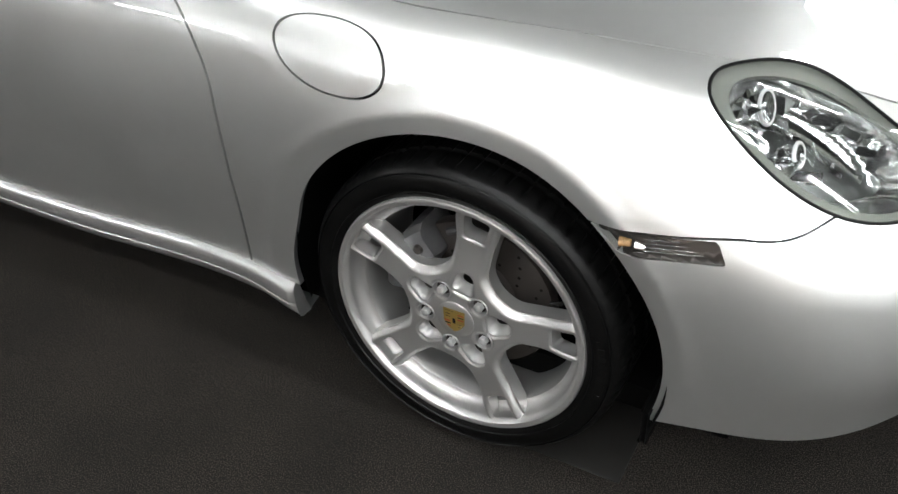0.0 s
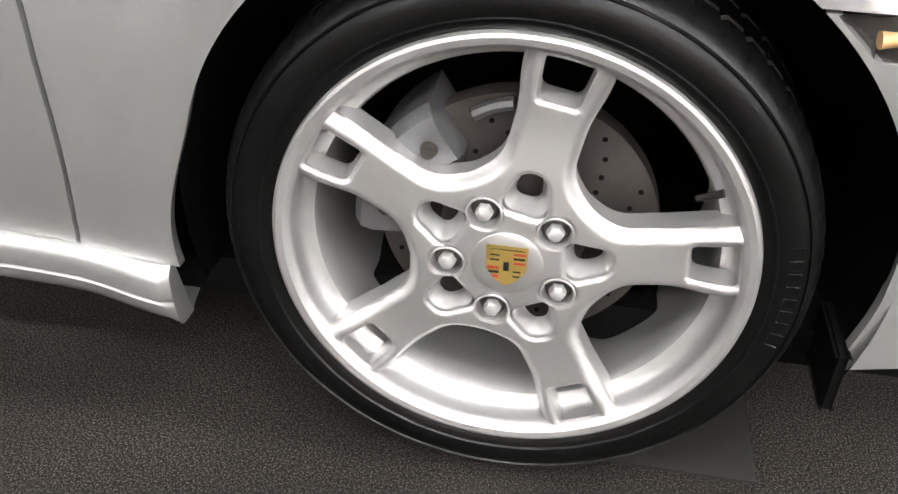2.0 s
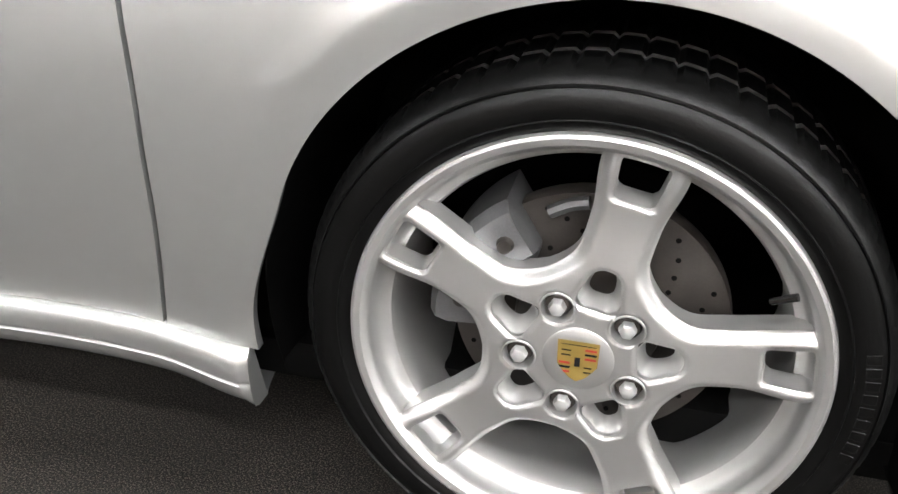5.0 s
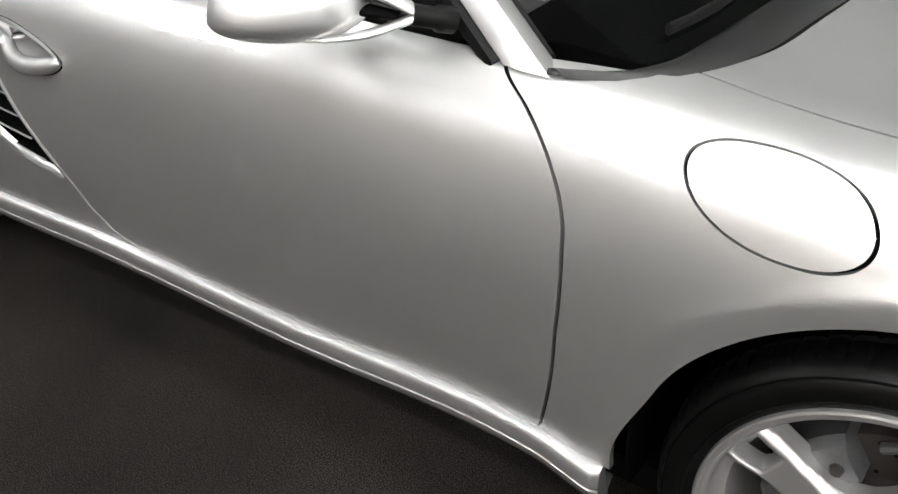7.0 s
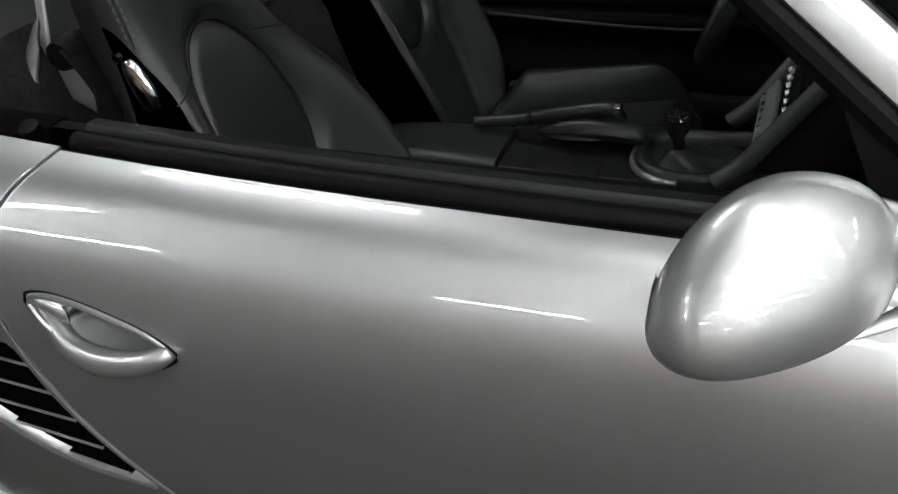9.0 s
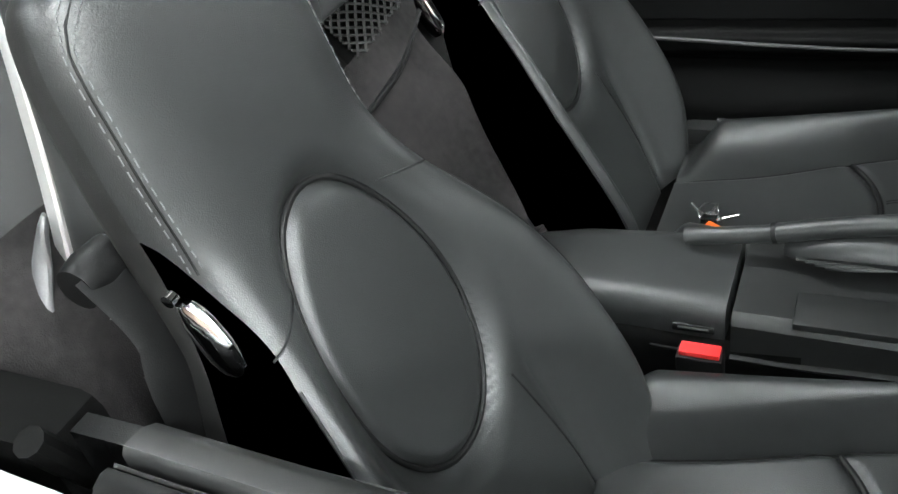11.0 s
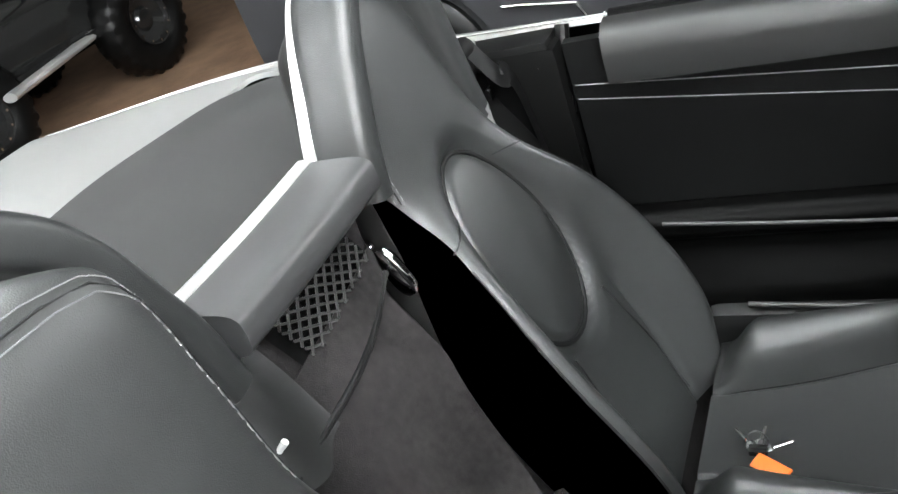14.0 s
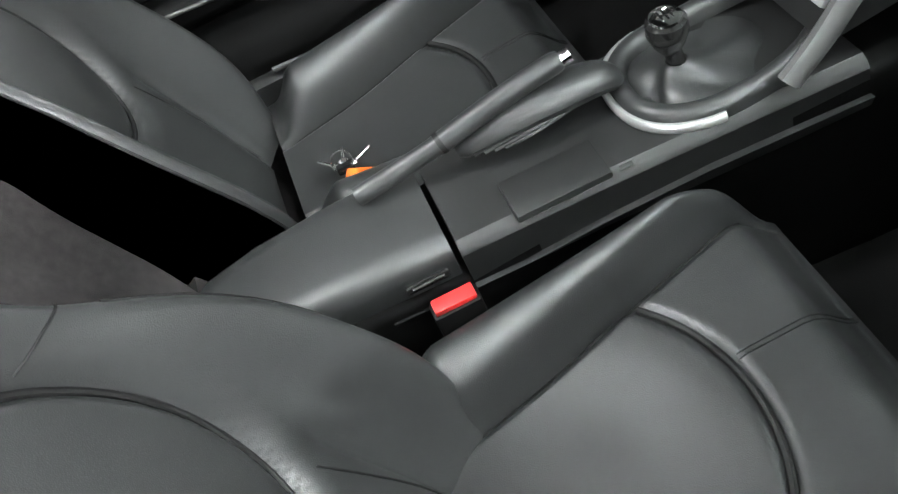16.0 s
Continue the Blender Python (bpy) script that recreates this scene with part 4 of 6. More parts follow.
def make_wheel(x, label):
    w = unit("wheel", label)
    c = (x, -0.845, 0.322)
    n = 64 * 6

    def tread(k, j):
        return -(0.002 if j < 8 else 0.005) if 6 <= j <= 20 and k % 6 == 0 else 0.0

    prof = [(0.256, -0.002), (0.264, -0.008), (0.275, -0.012), (0.288, -0.0125), (0.300, -0.008), (0.3095, 0.0), (0.3155, 0.008), (0.319, 0.018), (0.3205, 0.030), (0.321, 0.042), (0.321, 0.050), (0.313, 0.052), (0.313, 0.060), (0.321, 0.062), (0.322, 0.09), (0.322, 0.11), (0.314, 0.112), (0.314, 0.120), (0.322, 0.122), (0.321, 0.17), (0.318, 0.205), (0.306, 0.222), (0.28, 0.235), (0.25, 0.225)]
    part("tyre", lathe_bm(prof, c, n, tread), RUBBER, w, "black low-profile tyre")
    rim = [(0.2575, 0.004), (0.2585, -0.004), (0.2565, -0.009), (0.253, -0.0105), (0.246, -0.009), (0.2405, -0.003), (0.239, 0.006), (0.2375, 0.020), (0.231, 0.030), (0.2225, 0.034), (0.2190, 0.042), (0.217, 0.065), (0.215, 0.14), (0.225, 0.22), (0.25, 0.225)]
    part("rim", lathe_bm(rim, c, 120), WHEEL, w, "silver alloy rim barrel with polished lip")
    us = np.concatenate([[0.0005, 0.012, 0.024], np.arange(0.034, 0.2425, 0.0034)])
    vs = np.linspace(0, 2 * math.pi, 241)
    panel("spokes", star_surface(c), us, vs, [lambda u, v, p: star_dist(p[:, 0] - c[0], p[:, 2] - c[2])], WHEEL, w, depth=0.03, out=(0, -1, 0))
    for k in range(5):
        a = SPOKE0 + radians(36 + 72 * k)
        bc = (c[0] + 0.065 * math.cos(a), c[1], c[2] + 0.065 * math.sin(a))
        part("bolt_seat", lathe_bm([(0.0195, -0.0022), (0.0186, -0.0042), (0.0174, -0.0040), (0.0166, -0.0015), (0.0150, 0.010), (0.0001, 0.011)], bc, 28), WHEEL, w)
        # Dark steel here carries the shade round each bolt.
        part("bolt_well", lathe_bm([(0.0148, 0.0085), (0.0130, 0.0040), (0.0115, 0.0030), (0.0001, 0.0030)], bc, 24), STEEL, w)
        part("wheel_bolt", lathe_bm([(0.0001, -0.0085), (0.0050, -0.0082), (0.0082, -0.0068), (0.0094, -0.004), (0.0098, 0.005)], bc, 6), SATIN, w, "steel wheel bolt")
        a += radians(36)
        bm = bmesh.new()
        loops = []
        for grow, y in ((1.06, 0.004), (0.97, 0.008), (0.84, 0.016), (0.64, 0.028)):
            loop = []
            for e in range(28):
                q = 2 * math.pi * e / 28
                ex, ey = math.copysign(abs(math.cos(q)) ** 0.75, math.cos(q)), math.copysign(abs(math.sin(q)) ** 0.75, math.sin(q))
                lx, ly = 0.086 + 0.0242 * grow * ex - 0.004 * (1 - grow), grow * (0.0206 - 0.0040 * ex) * ey
                loop.append(bm.verts.new((c[0] + lx * math.cos(a) - ly * math.sin(a), c[1] + y, c[2] + lx * math.sin(a) + ly * math.cos(a))))
            loops.append(loop)
        for p, q in zip(loops, loops[1:]):
            for e in range(28):
                bm.faces.new((p[e], p[(e + 1) % 28], q[(e + 1) % 28], q[e]))
        part("hub_pocket", bm, WHEEL, w)
    part("centre_cap", lathe_bm([(0.0001, -0.0075), (0.026, -0.0072), (0.036, -0.0058), (0.0385, -0.0046), (0.0388, -0.002), (0.0388, 0.0)], c, 48), WHEEL, w)
    return w, c


wheel, WC = make_wheel(0.0, "silver five-spoke alloy wheel with low-profile tyre")
part("brake_disc", lathe_bm([(0.07, 0.0), (0.158, 0.0), (0.1595, 0.004), (0.1595, 0.024), (0.158, 0.028), (0.07, 0.028)], (0, -0.765, 0.322), 96), STEEL, wheel, "cross-drilled steel brake disc")
part("disc_bell", lathe_bm([(0.0001, -0.02), (0.07, -0.02), (0.082, -0.012), (0.086, 0.004)], (0, -0.765, 0.322), 64), STEEL, wheel)
# crest on the cap: plain enamel fields
def crest_field(x0, x1, z0, z1, mat, lift):
    """A field of the shield between two widths, its foot drawn to a point."""
    bm = bmesh.new()
    n = 12
    rows = []
    for i in range(n + 1):
        z = z0 + (z1 - z0) * i / n
        t = (z + 0.021) / 0.041
        z *= 1.24
        half = 0.0155 * min(1.0, (max(t, 0.0) / 0.42) ** 0.62) * (1.0 + 0.06 * t)
        a, b = max(-half, min(half, x0)), max(-half, min(half, x1))
        rows.append((bm.verts.new((WC[0] + a * 1.36, WC[1] - lift, WC[2] + z)), bm.verts.new((WC[0] + b * 1.36, WC[1] - lift, WC[2] + z))))
    for p, q in zip(rows, rows[1:]):
        if (p[1].co - p[0].co).length + (q[1].co - q[0].co).length > 1e-5:
            bm.faces.new((p[0], p[1], q[1], q[0]))
    bmesh.ops.remove_doubles(bm, verts=bm.verts, dist=1e-6)
    return part("crest_field", bm, mat, wheel, smooth=False)


ENAMEL_RED = material("red_enamel", (0.35, 0.02, 0.015), 0.3)
shield = crest_field(-0.02, 0.02, -0.021, 0.0205, GOLD, 0.0082)
shield["label"] = "gold enamel shield badge"
for k in range(3):
    crest_field(0.0055, 0.0145, 0.0025 + 0.0046 * k, 0.0047 + 0.0046 * k, ENAMEL_RED if k != 1 else GLOSSBLACK, 0.0086)
    crest_field(-0.0145, -0.0055, -0.0035 - 0.0046 * k, -0.0013 - 0.0046 * k, ENAMEL_RED if k != 1 else GLOSSBLACK, 0.0086)
for k in range(2):
    crest_field(-0.013, -0.0055, 0.005 + 0.005 * k, 0.0064 + 0.005 * k, GLOSSBLACK, 0.0086)
    crest_field(0.0055, 0.0115, -0.006 - 0.005 * k, -0.0046 - 0.005 * k, GLOSSBLACK, 0.0086)
crest_field(-0.0048, 0.0048, -0.007, 0.006, GOLD, 0.0087)
crest_field(-0.0022, 0.0022, -0.005, 0.0045, GLOSSBLACK, 0.0090)
crest_field(-0.014, 0.014, 0.0163, 0.0172, GLOSSBLACK, 0.0086)
# drilled holes of the disc, caliper, valve
for k in range(48):
    a = 2 * math.pi * k / 48
    rr = (0.098, 0.112, 0.128, 0.144)[k % 4]
    q = Vector((rr * math.cos(a), -0.7655, 0.322 + rr * math.sin(a)))
    part("drill_hole", tube_bm([q, q + Vector((0, 0.004, 0))], 0.0032, 8), GAP, wheel)
bm = bmesh.new()
rows = []
for i in range(15):
    a = radians(122 + 58 * i / 14)
    k = 0.006 * math.cos(i * 2.2)
    rows.append([bm.verts.new((r * math.cos(a), -0.765 + y, 0.322 + r * math.sin(a))) for r, y in ((0.105 + k, -0.026), (0.116, -0.046), (0.150 + k, -0.050), (0.170, -0.044), (0.180, -0.028), (0.182, 0.05), (0.108, 0.05))])
for p, q in zip(rows, rows[1:]):
    for j in range(7):
        bm.faces.new((p[j], p[(j + 1) % 7], q[(j + 1) % 7], q[j]))
bm.faces.new(rows[0])
bm.faces.new(rows[-1][::-1])
part("caliper", bm, CALIPER, wheel, "bare metal brake caliper", angle=30)
for a in (130, 147, 166):
    q = Vector((0.142 * math.cos(radians(a)), -0.816, 0.322 + 0.142 * math.sin(radians(a))))
    part("caliper_bolt", tube_bm([q, q + Vector((0, -0.007, 0))], [0.010, 0.008], 12), STEEL, wheel)
part("brake_pad", tube_bm(bezier([(0.11 * math.cos(radians(a)), -0.772, 0.322 + 0.15 * math.sin(radians(a))) for a in (118, 106, 95)], 4), 0.008, 8), CALIPER, wheel)
va = radians(28)
part("valve", tube_bm([Vector((0.232 * math.cos(va), -0.842, 0.322 + 0.232 * math.sin(va))), Vector((0.205 * math.cos(va), -0.836, 0.322 + 0.205 * math.sin(va)))], [0.0045, 0.0035], 10), GLOSSBLACK, wheel, "black valve stem")
# raised bars where the sidewall carries its lettering
for k in range(9):
    a = radians(12 - 3.1 * k)
    bm = box_bm(-0.0055, 0.0055, -0.0004, 0.0008, -0.007, 0.007, 0.0003, 1)
    bmesh.ops.transform(bm, matrix=Matrix.Translation((0.289 * math.cos(a), -0.8575, 0.322 + 0.289 * math.sin(a))) @ Matrix.Rotation(-(a - math.pi / 2), 4, "Y"), verts=bm.verts)
    part("sidewall_mark", bm, RUBBER, wheel)
for r in (0.2715, 0.303):
    part("sidewall_rib", lathe_bm([(r - 0.0016, -0.0100 if r < 0.29 else -0.0068), (r, -0.0126 if r < 0.29 else -0.0090), (r + 0.0016, -0.0100 if r < 0.29 else -0.0050)], WC, 120), RUBBER, wheel)

copy_thing(wheel, Matrix.Translation((-2.415, -0.02, 0)))
for x, ob in ((0, wheel), (-2.415, wheel)):
    copy_thing(wheel, Matrix.Translation((x, 0, 0)) @ Matrix.Rotation(math.pi, 4, "Z"))

# ---- room ----
part("floor", box_bm(-9, 8, -9, 9, -0.1, 0.0), CARPET, None)
tagged(bpy.data.objects["floor"], "dark brown-grey looped carpet floor", "floor", kind="structure")
part("ceiling", box_bm(-9, 8, -9, 9, 3.2, 3.3), WHITEPANEL, None)
tagged(bpy.data.objects["ceiling"], "grey painted showroom ceiling", "ceiling", kind="structure")
tagged(part("floor_plate", box_bm(-0.10, 0.328, -0.81, -0.56, 0.0, 0.004, 0.0015), PLATE, None), "thin dark protective sheet under the tyre", "floor sheet")
# East wall is unseen; its white is there to brighten the nose.
for n, b in (("wall_north", (-9, 8, 9, 9.2, 0, 3.2)), ("wall_south", (-9, 8, -9.2, -9, 0, 3.2)), ("wall_east", (8, 8.2, -9, 9, 0, 3.2)), ("wall_west", (-9.2, -9, -9, 9, 0, 3.2))):
    tagged(part(n, box_bm(*b), {"wall_south": LIGHTWALL, "wall_north": WALLPAINT, "wall_east": WHITEWALL, "wall_west": WALLPAINT}[n], None), {"wall_south": "plain beige showroom wall", "wall_west": "plain dark showroom wall", "wall_north": "plain dark showroom wall"}.get(n, "unseen off-white wall added to brighten the nose"), "wall", kind="structure")


def lamp(x, y, length=1.2):
    f = thing("ceiling_light", "twin-tube fluorescent batten under the ceiling", "ceiling light", "ceiling lights")
    part("housing", box_bm(-length / 2 - 0.03, length / 2 + 0.03, -0.08, 0.08, 0.03, 0.10, 0.008), WALLPAINT, f)
    for dy in (-0.06, 0.06):
        part("tube", tube_bm([(-length / 2, dy, 0.0), (length / 2, dy, 0.0)], 0.022, 10), TUBE, f)
    f.location = (x, y, 3.08)
    return f


first = lamp(-0.35, -2.5)
# Battens at x = 3.2 and beyond: unseen, added to brighten nose and seats.
for x, y in ((-0.5, -0.9), (-2.8, 0.24), (-0.4, -4.2), (1.4, -2.5), (1.4, -0.9), (1.4, -4.2), (-4.55, -2.7), (-5.0, -4.3), (-2.2, -5.4), (1.5, 4.6), (3.2, 4.6), (3.2, -0.9), (3.2, -2.5), (3.2, -4.2), (3.2, -5.9), (5.0, -0.9), (5.0, -2.5), (5.0, -4.2), (5.0, -5.9), (6.8, -0.9), (6.8, -2.5), (6.8, -4.2), (5.0, 0.8), (6.8, 0.8), (1.4, -7.4)):
    copy_thing(first, Matrix.Translation((x, y, 3.08)))

# ---- cabin ----
SEAT_H = spline([0, 0.12, 0.30, 0.42, 0.50, 0.58, 0.66, 0.74, 0.85, 0.93, 0.97, 1.0], [0.195, 0.225, 0.240, 0.234, 0.218, 0.192, 0.163, 0.147, 0.142, 0.133, 0.117, 0.075])
SEAT_BODY = spline([0, 0.3, 0.6, 0.8, 0.93, 1.0], [0.075, 0.065, 0.058, 0.052, 0.044, 0.040])


def SEAT_T(u):
    return SEAT_BODY(u) * np.sqrt(np.clip(1 - np.clip((u - 0.90) / 0.10, 0, 1) ** 3, 0, 1))


SEAT_B = spline([0, 0.15, 0.35, 0.52, 0.64, 0.74, 1.0], [0.050, 0.085, 0.080, 0.052, 0.018, 0.0, 0.0])
BACK_LEN = 0.81


def oval_rho(u, t):
    """1 on the outline of the oval back pad."""
    y = t * SEAT_H(u)
    a = (u - 0.525) * BACK_LEN / 0.165
    return np.hypot(a, y / (0.092 * (1 - 0.10 * a)))


def back_front(u, t):
    h = SEAT_H(u)
    at = np.abs(t)
    edge = np.sqrt(np.clip(1 - at**5, 0, 1))
    bol = SEAT_B(u) * np.exp(-(((at - 0.74) / 0.20) ** 2)) * smooth_step((1 - at) / 0.18)
    rho = oval_rho(u, t)
    groove = -0.010 * np.exp(-(((rho - 1.0) / 0.07) ** 2))
    dish = -0.012 * smooth_step((1.25 - rho) / 0.3)
    lower = smooth_step((0.35 - u) / 0.05)
    seam = -0.006 * np.exp(-(((at - 0.42) / 0.035) ** 2)) * lower
    x = SEAT_T(u) * edge + bol + groove + dish + seam
    return x, h * np.sin(np.clip(t, -1, 1) * math.pi / 2) * 0.35 + h * t * 0.65


def seat_frame(recline):
    c, s = math.cos(recline), math.sin(recline)

    def place(u, x, y, base):
        l = u * BACK_LEN + 0.05 * smooth_step((u - 0.74) / 0.22)
        k = 0.04 * smooth_step((u - 0.7) / 0.3)
        X, Z = -s * l + c * (x + k), c * l + s * (x + k)
        return np.stack([base[0] + X, base[1] + y, base[2] + Z], 1)

    return place


CUSH_L = 0.465


def cushion_z(u, t):
    """Top of the seat cushion; u 0 rear to 1 front, t across."""
    at = np.abs(t)
    c = 0.42 + 0.50 * np.clip(u, 0, 1)
    roll = np.clip(1 - ((at - c) / (1 - c) * 2 - 1) ** 2, 0, 1) ** 0.6 * (at > c)
    bol = (0.070 * roll + 0.01 * smooth_step((at - c) / 0.1)) * smooth_step((1.02 - u) / 0.30) * smooth_step((u + 0.04) / 0.16)
    crease = -0.006 * np.exp(-(((at - c) / 0.025) ** 2)) * smooth_step((1.0 - u) / 0.1)
    y = t * 0.218
    rho = np.hypot((u * CUSH_L - 0.150) / 0.17, y / 0.20)
    arc = -0.008 * np.exp(-(((rho - 1) / 0.045) ** 2)) * smooth_step((u * CUSH_L - 0.24) / 0.04)
    drop = -0.055 * smooth_step((u - 0.84) / 0.16) ** 1.5
    return 0.430 + 0.030 * u + bol + crease + arc + drop - 0.012 * smooth_step((1 - rho) / 0.8)


def make_seat(x, y, recline, dx, dz, cush_x, cush_y, cush_z, label):
    seat = unit("sports_seat", label)
    base = (x - 0.055 + dx, y, 0.36 + dz)
    place = seat_frame(recline)

    def front(u, v):
        fx, fy = back_front(u, v)
        return place(u, fx, fy, base)

    def rear(u, v):
        h = SEAT_H(u)
        xx = -SEAT_T(u) * np.sqrt(np.clip(1 - np.abs(v) ** 8, 0, 1)) * (1.2 + 1.1 * smooth_step((0.70 - u) / 0.2))
        fy = h * np.sin(v * math.pi / 2) * 0.35 + h * v * 0.65
        return place(u, xx, fy, base)

    us = np.concatenate([np.linspace(0, 0.95, 84), np.linspace(0.955, 1.0, 8)])
    def face(u, v, p):
        return 0.80 + 0.23 * smooth_step((u - 0.62) / 0.22) - np.abs(v)

    for sgn in (-1, 1):
        panel("bolster_side", front, us[:78], sgn * np.linspace(0.76, 1, 16), [lambda u, v, p: -face(u, v, p)], SHADED_SIDE, seat, "leather seat side, darkened for its shade", depth=0, out=(1, 0, 0.4))
    panel("backrest", front, us, np.linspace(-1, 1, 81), [face], LEATHER, seat, "black leather backrest with integrated headrest", depth=0, out=(1, 0, 0.4))
    panel("back_shell", rear, us, np.linspace(-1, 1, 41), [], SHADED_SIDE, seat, "black hard back shell", depth=0, out=(-1, 0, -0.4))

    def pad(u, v):
        fx, fy = back_front(u, v)
        r = oval_rho(u, v)
        return place(u, fx + 0.001 + 0.010 * np.clip(1 - r**2, 0, 1), fy, base)

    panel("back_pad", pad, np.linspace(0.30, 0.74, 66), np.linspace(-0.6, 0.6, 60), [lambda u, v, p: 0.97 - oval_rho(u, v)], LEATHER, seat, "oval leather back pad", depth=0.010, out=(1, 0, 0.4))
    ring = []
    for a in np.linspace(0, 2 * math.pi, 56, endpoint=False):
        u = 0.525 + 0.165 * math.sin(a) / BACK_LEN
        yy = 0.092 * (1 - 0.10 * math.sin(a)) * math.cos(a)
        h = float(SEAT_H(np.array(u)))
        t = yy / h
        ring.append(tuple(front(np.array([u]), np.array([t]))[0] + np.array([0.003, 0, 0.001])))
    part("pad_piping", tube_bm(ring, 0.0034, 8, closed=True), PIPING, seat, "black piping round the pad")

    def strip(name, pts, r, mat, lift=0.0015):
        q = [tuple(front(np.array([u]), np.array([t]))[0] + np.array([lift, 0, lift * 0.4])) for u, t in pts]
        return part(name, tube_bm(q, r, 6), mat, seat)

    def dashes(pts, n):
        """Single stitches along a line on the back."""
        P = np.array(pts)
        k = np.concatenate([[0], np.cumsum(np.linalg.norm(np.diff(P, axis=0), axis=1))])
        bm = bmesh.new()
        for i in range(n):
            ends = []
            for e in (i / n, (i + 0.62) / n):
                uu, tt = np.interp(e * k[-1], k, P[:, 0]), np.interp(e * k[-1], k, P[:, 1])
                ends.append(Vector(front(np.array([uu]), np.array([tt]))[0]) + Vector((0.0008, 0, 0.0004)))
            one = tube_bm(ends, 0.00075, 5)
            me = bpy.data.meshes.new("stitch_tmp")
            one.to_mesh(me)
            one.free()
            bm.from_mesh(me)
            bpy.data.meshes.remove(me)
        return part("stitching", bm, STITCH, seat, "pale double stitching")

    def around(off):
        """A line at a distance inside the rim of the head, over its crown."""
        half = [(0.745 + 0.0092 * k, 0.94 - off) for k in range(20)] + [(0.945 - off * 0.25, 0.90 - off), (0.966 - off * 0.3, 0.76 - off), (0.979 - off * 0.35, 0.45), (0.983 - off * 0.35, 0.14)]
        return half + [(u, -t) for u, t in half[::-1]]

    for off in (0.0, 0.06):
        dashes(around(off), 190)
    strip("head_seam", around(0.03), 0.0012, PIPING, 0.0002)
    for sgn in (-1, 1):
        strip("shoulder_seam", [(0.665 - 0.004 * k, sgn * (0.44 + 0.055 * k)) for k in range(8)], 0.0013, PIPING, 0.0003)
        strip("bolster_seam", [(0.03 + 0.026 * k, sgn * 0.795) for k in range(23)], 0.0018, PIPING, 0.0003)
        strip("lower_seam", [(0.33 - 0.027 * k, sgn * (0.30 + 0.012 * k)) for k in range(12)], 0.0014, PIPING, 0.0003)

    def cush(u, v):
        w = (0.206 + 0.014 * np.clip(u, 0, 1)) * (1 - 0.12 * np.clip((u - 0.86) / 0.14, 0, 1) ** 2)
        skirt = np.clip(u - 1, 0, 1) * 0.6 + np.clip(np.abs(v) - 1, 0, 1) * 0.6
        u = np.minimum(u, 1)
        c = 0.42 + 0.50 * np.clip(u, 0, 1)
        a = np.minimum(np.abs(v), 1)
        t = np.sign(v) * np.where(a < 0.5, 2 * a * c, c + (2 * a - 1) * (1 - c))
        return np.stack([cush_x + u * CUSH_L + skirt * 0.02, cush_y + t * w * (1 + skirt * 0.05), cush_z + cushion_z(u, t) - skirt], 1)

    panel("cushion", cush, np.concatenate([np.linspace(-0.04, 1, 70), [1.1, 1.25]]), np.concatenate([[-1.25, -1.1], np.linspace(-1, 1, 141), [1.1, 1.25]]), [], LEATHER, seat, "black leather seat cushion", depth=0, out=(0, 0, 1))
    arc = []
    for a in np.linspace(radians(-46), radians(46), 40):
        px, py = 0.150 + 0.17 * math.cos(a), 0.20 * math.sin(a)
        u, t = px / CUSH_L, py / 0.218
        arc.append((cush_x + px, cush_y + py, cush_z + float(cushion_z(np.array([u]), np.array([t]))[0]) + 0.004))
    part("cushion_piping", tube_bm(arc, 0.0045, 8), PIPING, seat, "curved black piping")
    for sgn in (-1, 1):
        q = [(cush_x + u * CUSH_L, cush_y + sgn * (0.415 + 0.50 * u) * (0.206 + 0.014 * u), cush_z + float(cushion_z(np.array([u]), np.array([0.415 + 0.50 * u]))[0]) + 0.001) for u in np.linspace(0.02, 0.90, 24)]
        part("cushion_seam", tube_bm(q, 0.0016, 6), PIPING, seat)
    for dy in (0.036, 0.042):
        q = [(cush_x + u * CUSH_L, cush_y + dy, cush_z + float(cushion_z(np.array([u]), np.array([dy / 0.218]))[0]) + 0.0006) for u in np.linspace(0.70, 0.99, 14)]
        part("front_seam", tube_bm(q, 0.0010, 6), PIPING, seat)
    part("seat_base", box_bm(cush_x, cush_x + 0.40, cush_y - 0.17, cush_y + 0.17, 0.20, 0.36 + cush_z, 0.02), PLASTIC, seat)
    # release lever in the side of the back
    for sgn in (-1,):
        u0 = 0.715 if y < 0 else 0.675
        c = Vector(place(np.array([u0]), np.array([0.0]), np.array([sgn * (float(SEAT_H(np.array(u0))) + (0.010 if y < 0 else 0.018))]), base)[0])
        c += Vector((0.043 if y < 0 else 0.0, 0, 0.0))
        up = Vector((-math.sin(recline), 0, math.cos(recline))) * 0.8
        lv = [c - up * 0.050, c - up * 0.02, c + up * 0.015, c + up * 0.042]
        part("release_lever", tube_bm([q + Vector((0, sgn * 0.006, 0)) for q in bezier(lv, 4)], [0.011, 0.014, 0.016, 0.017, 0.0175, 0.0175, 0.017, 0.0165, 0.016, 0.015, 0.013, 0.011, 0.008], 14, 0.6, up=(0, 1, 0)), CHROME, seat, "chrome backrest release lever")
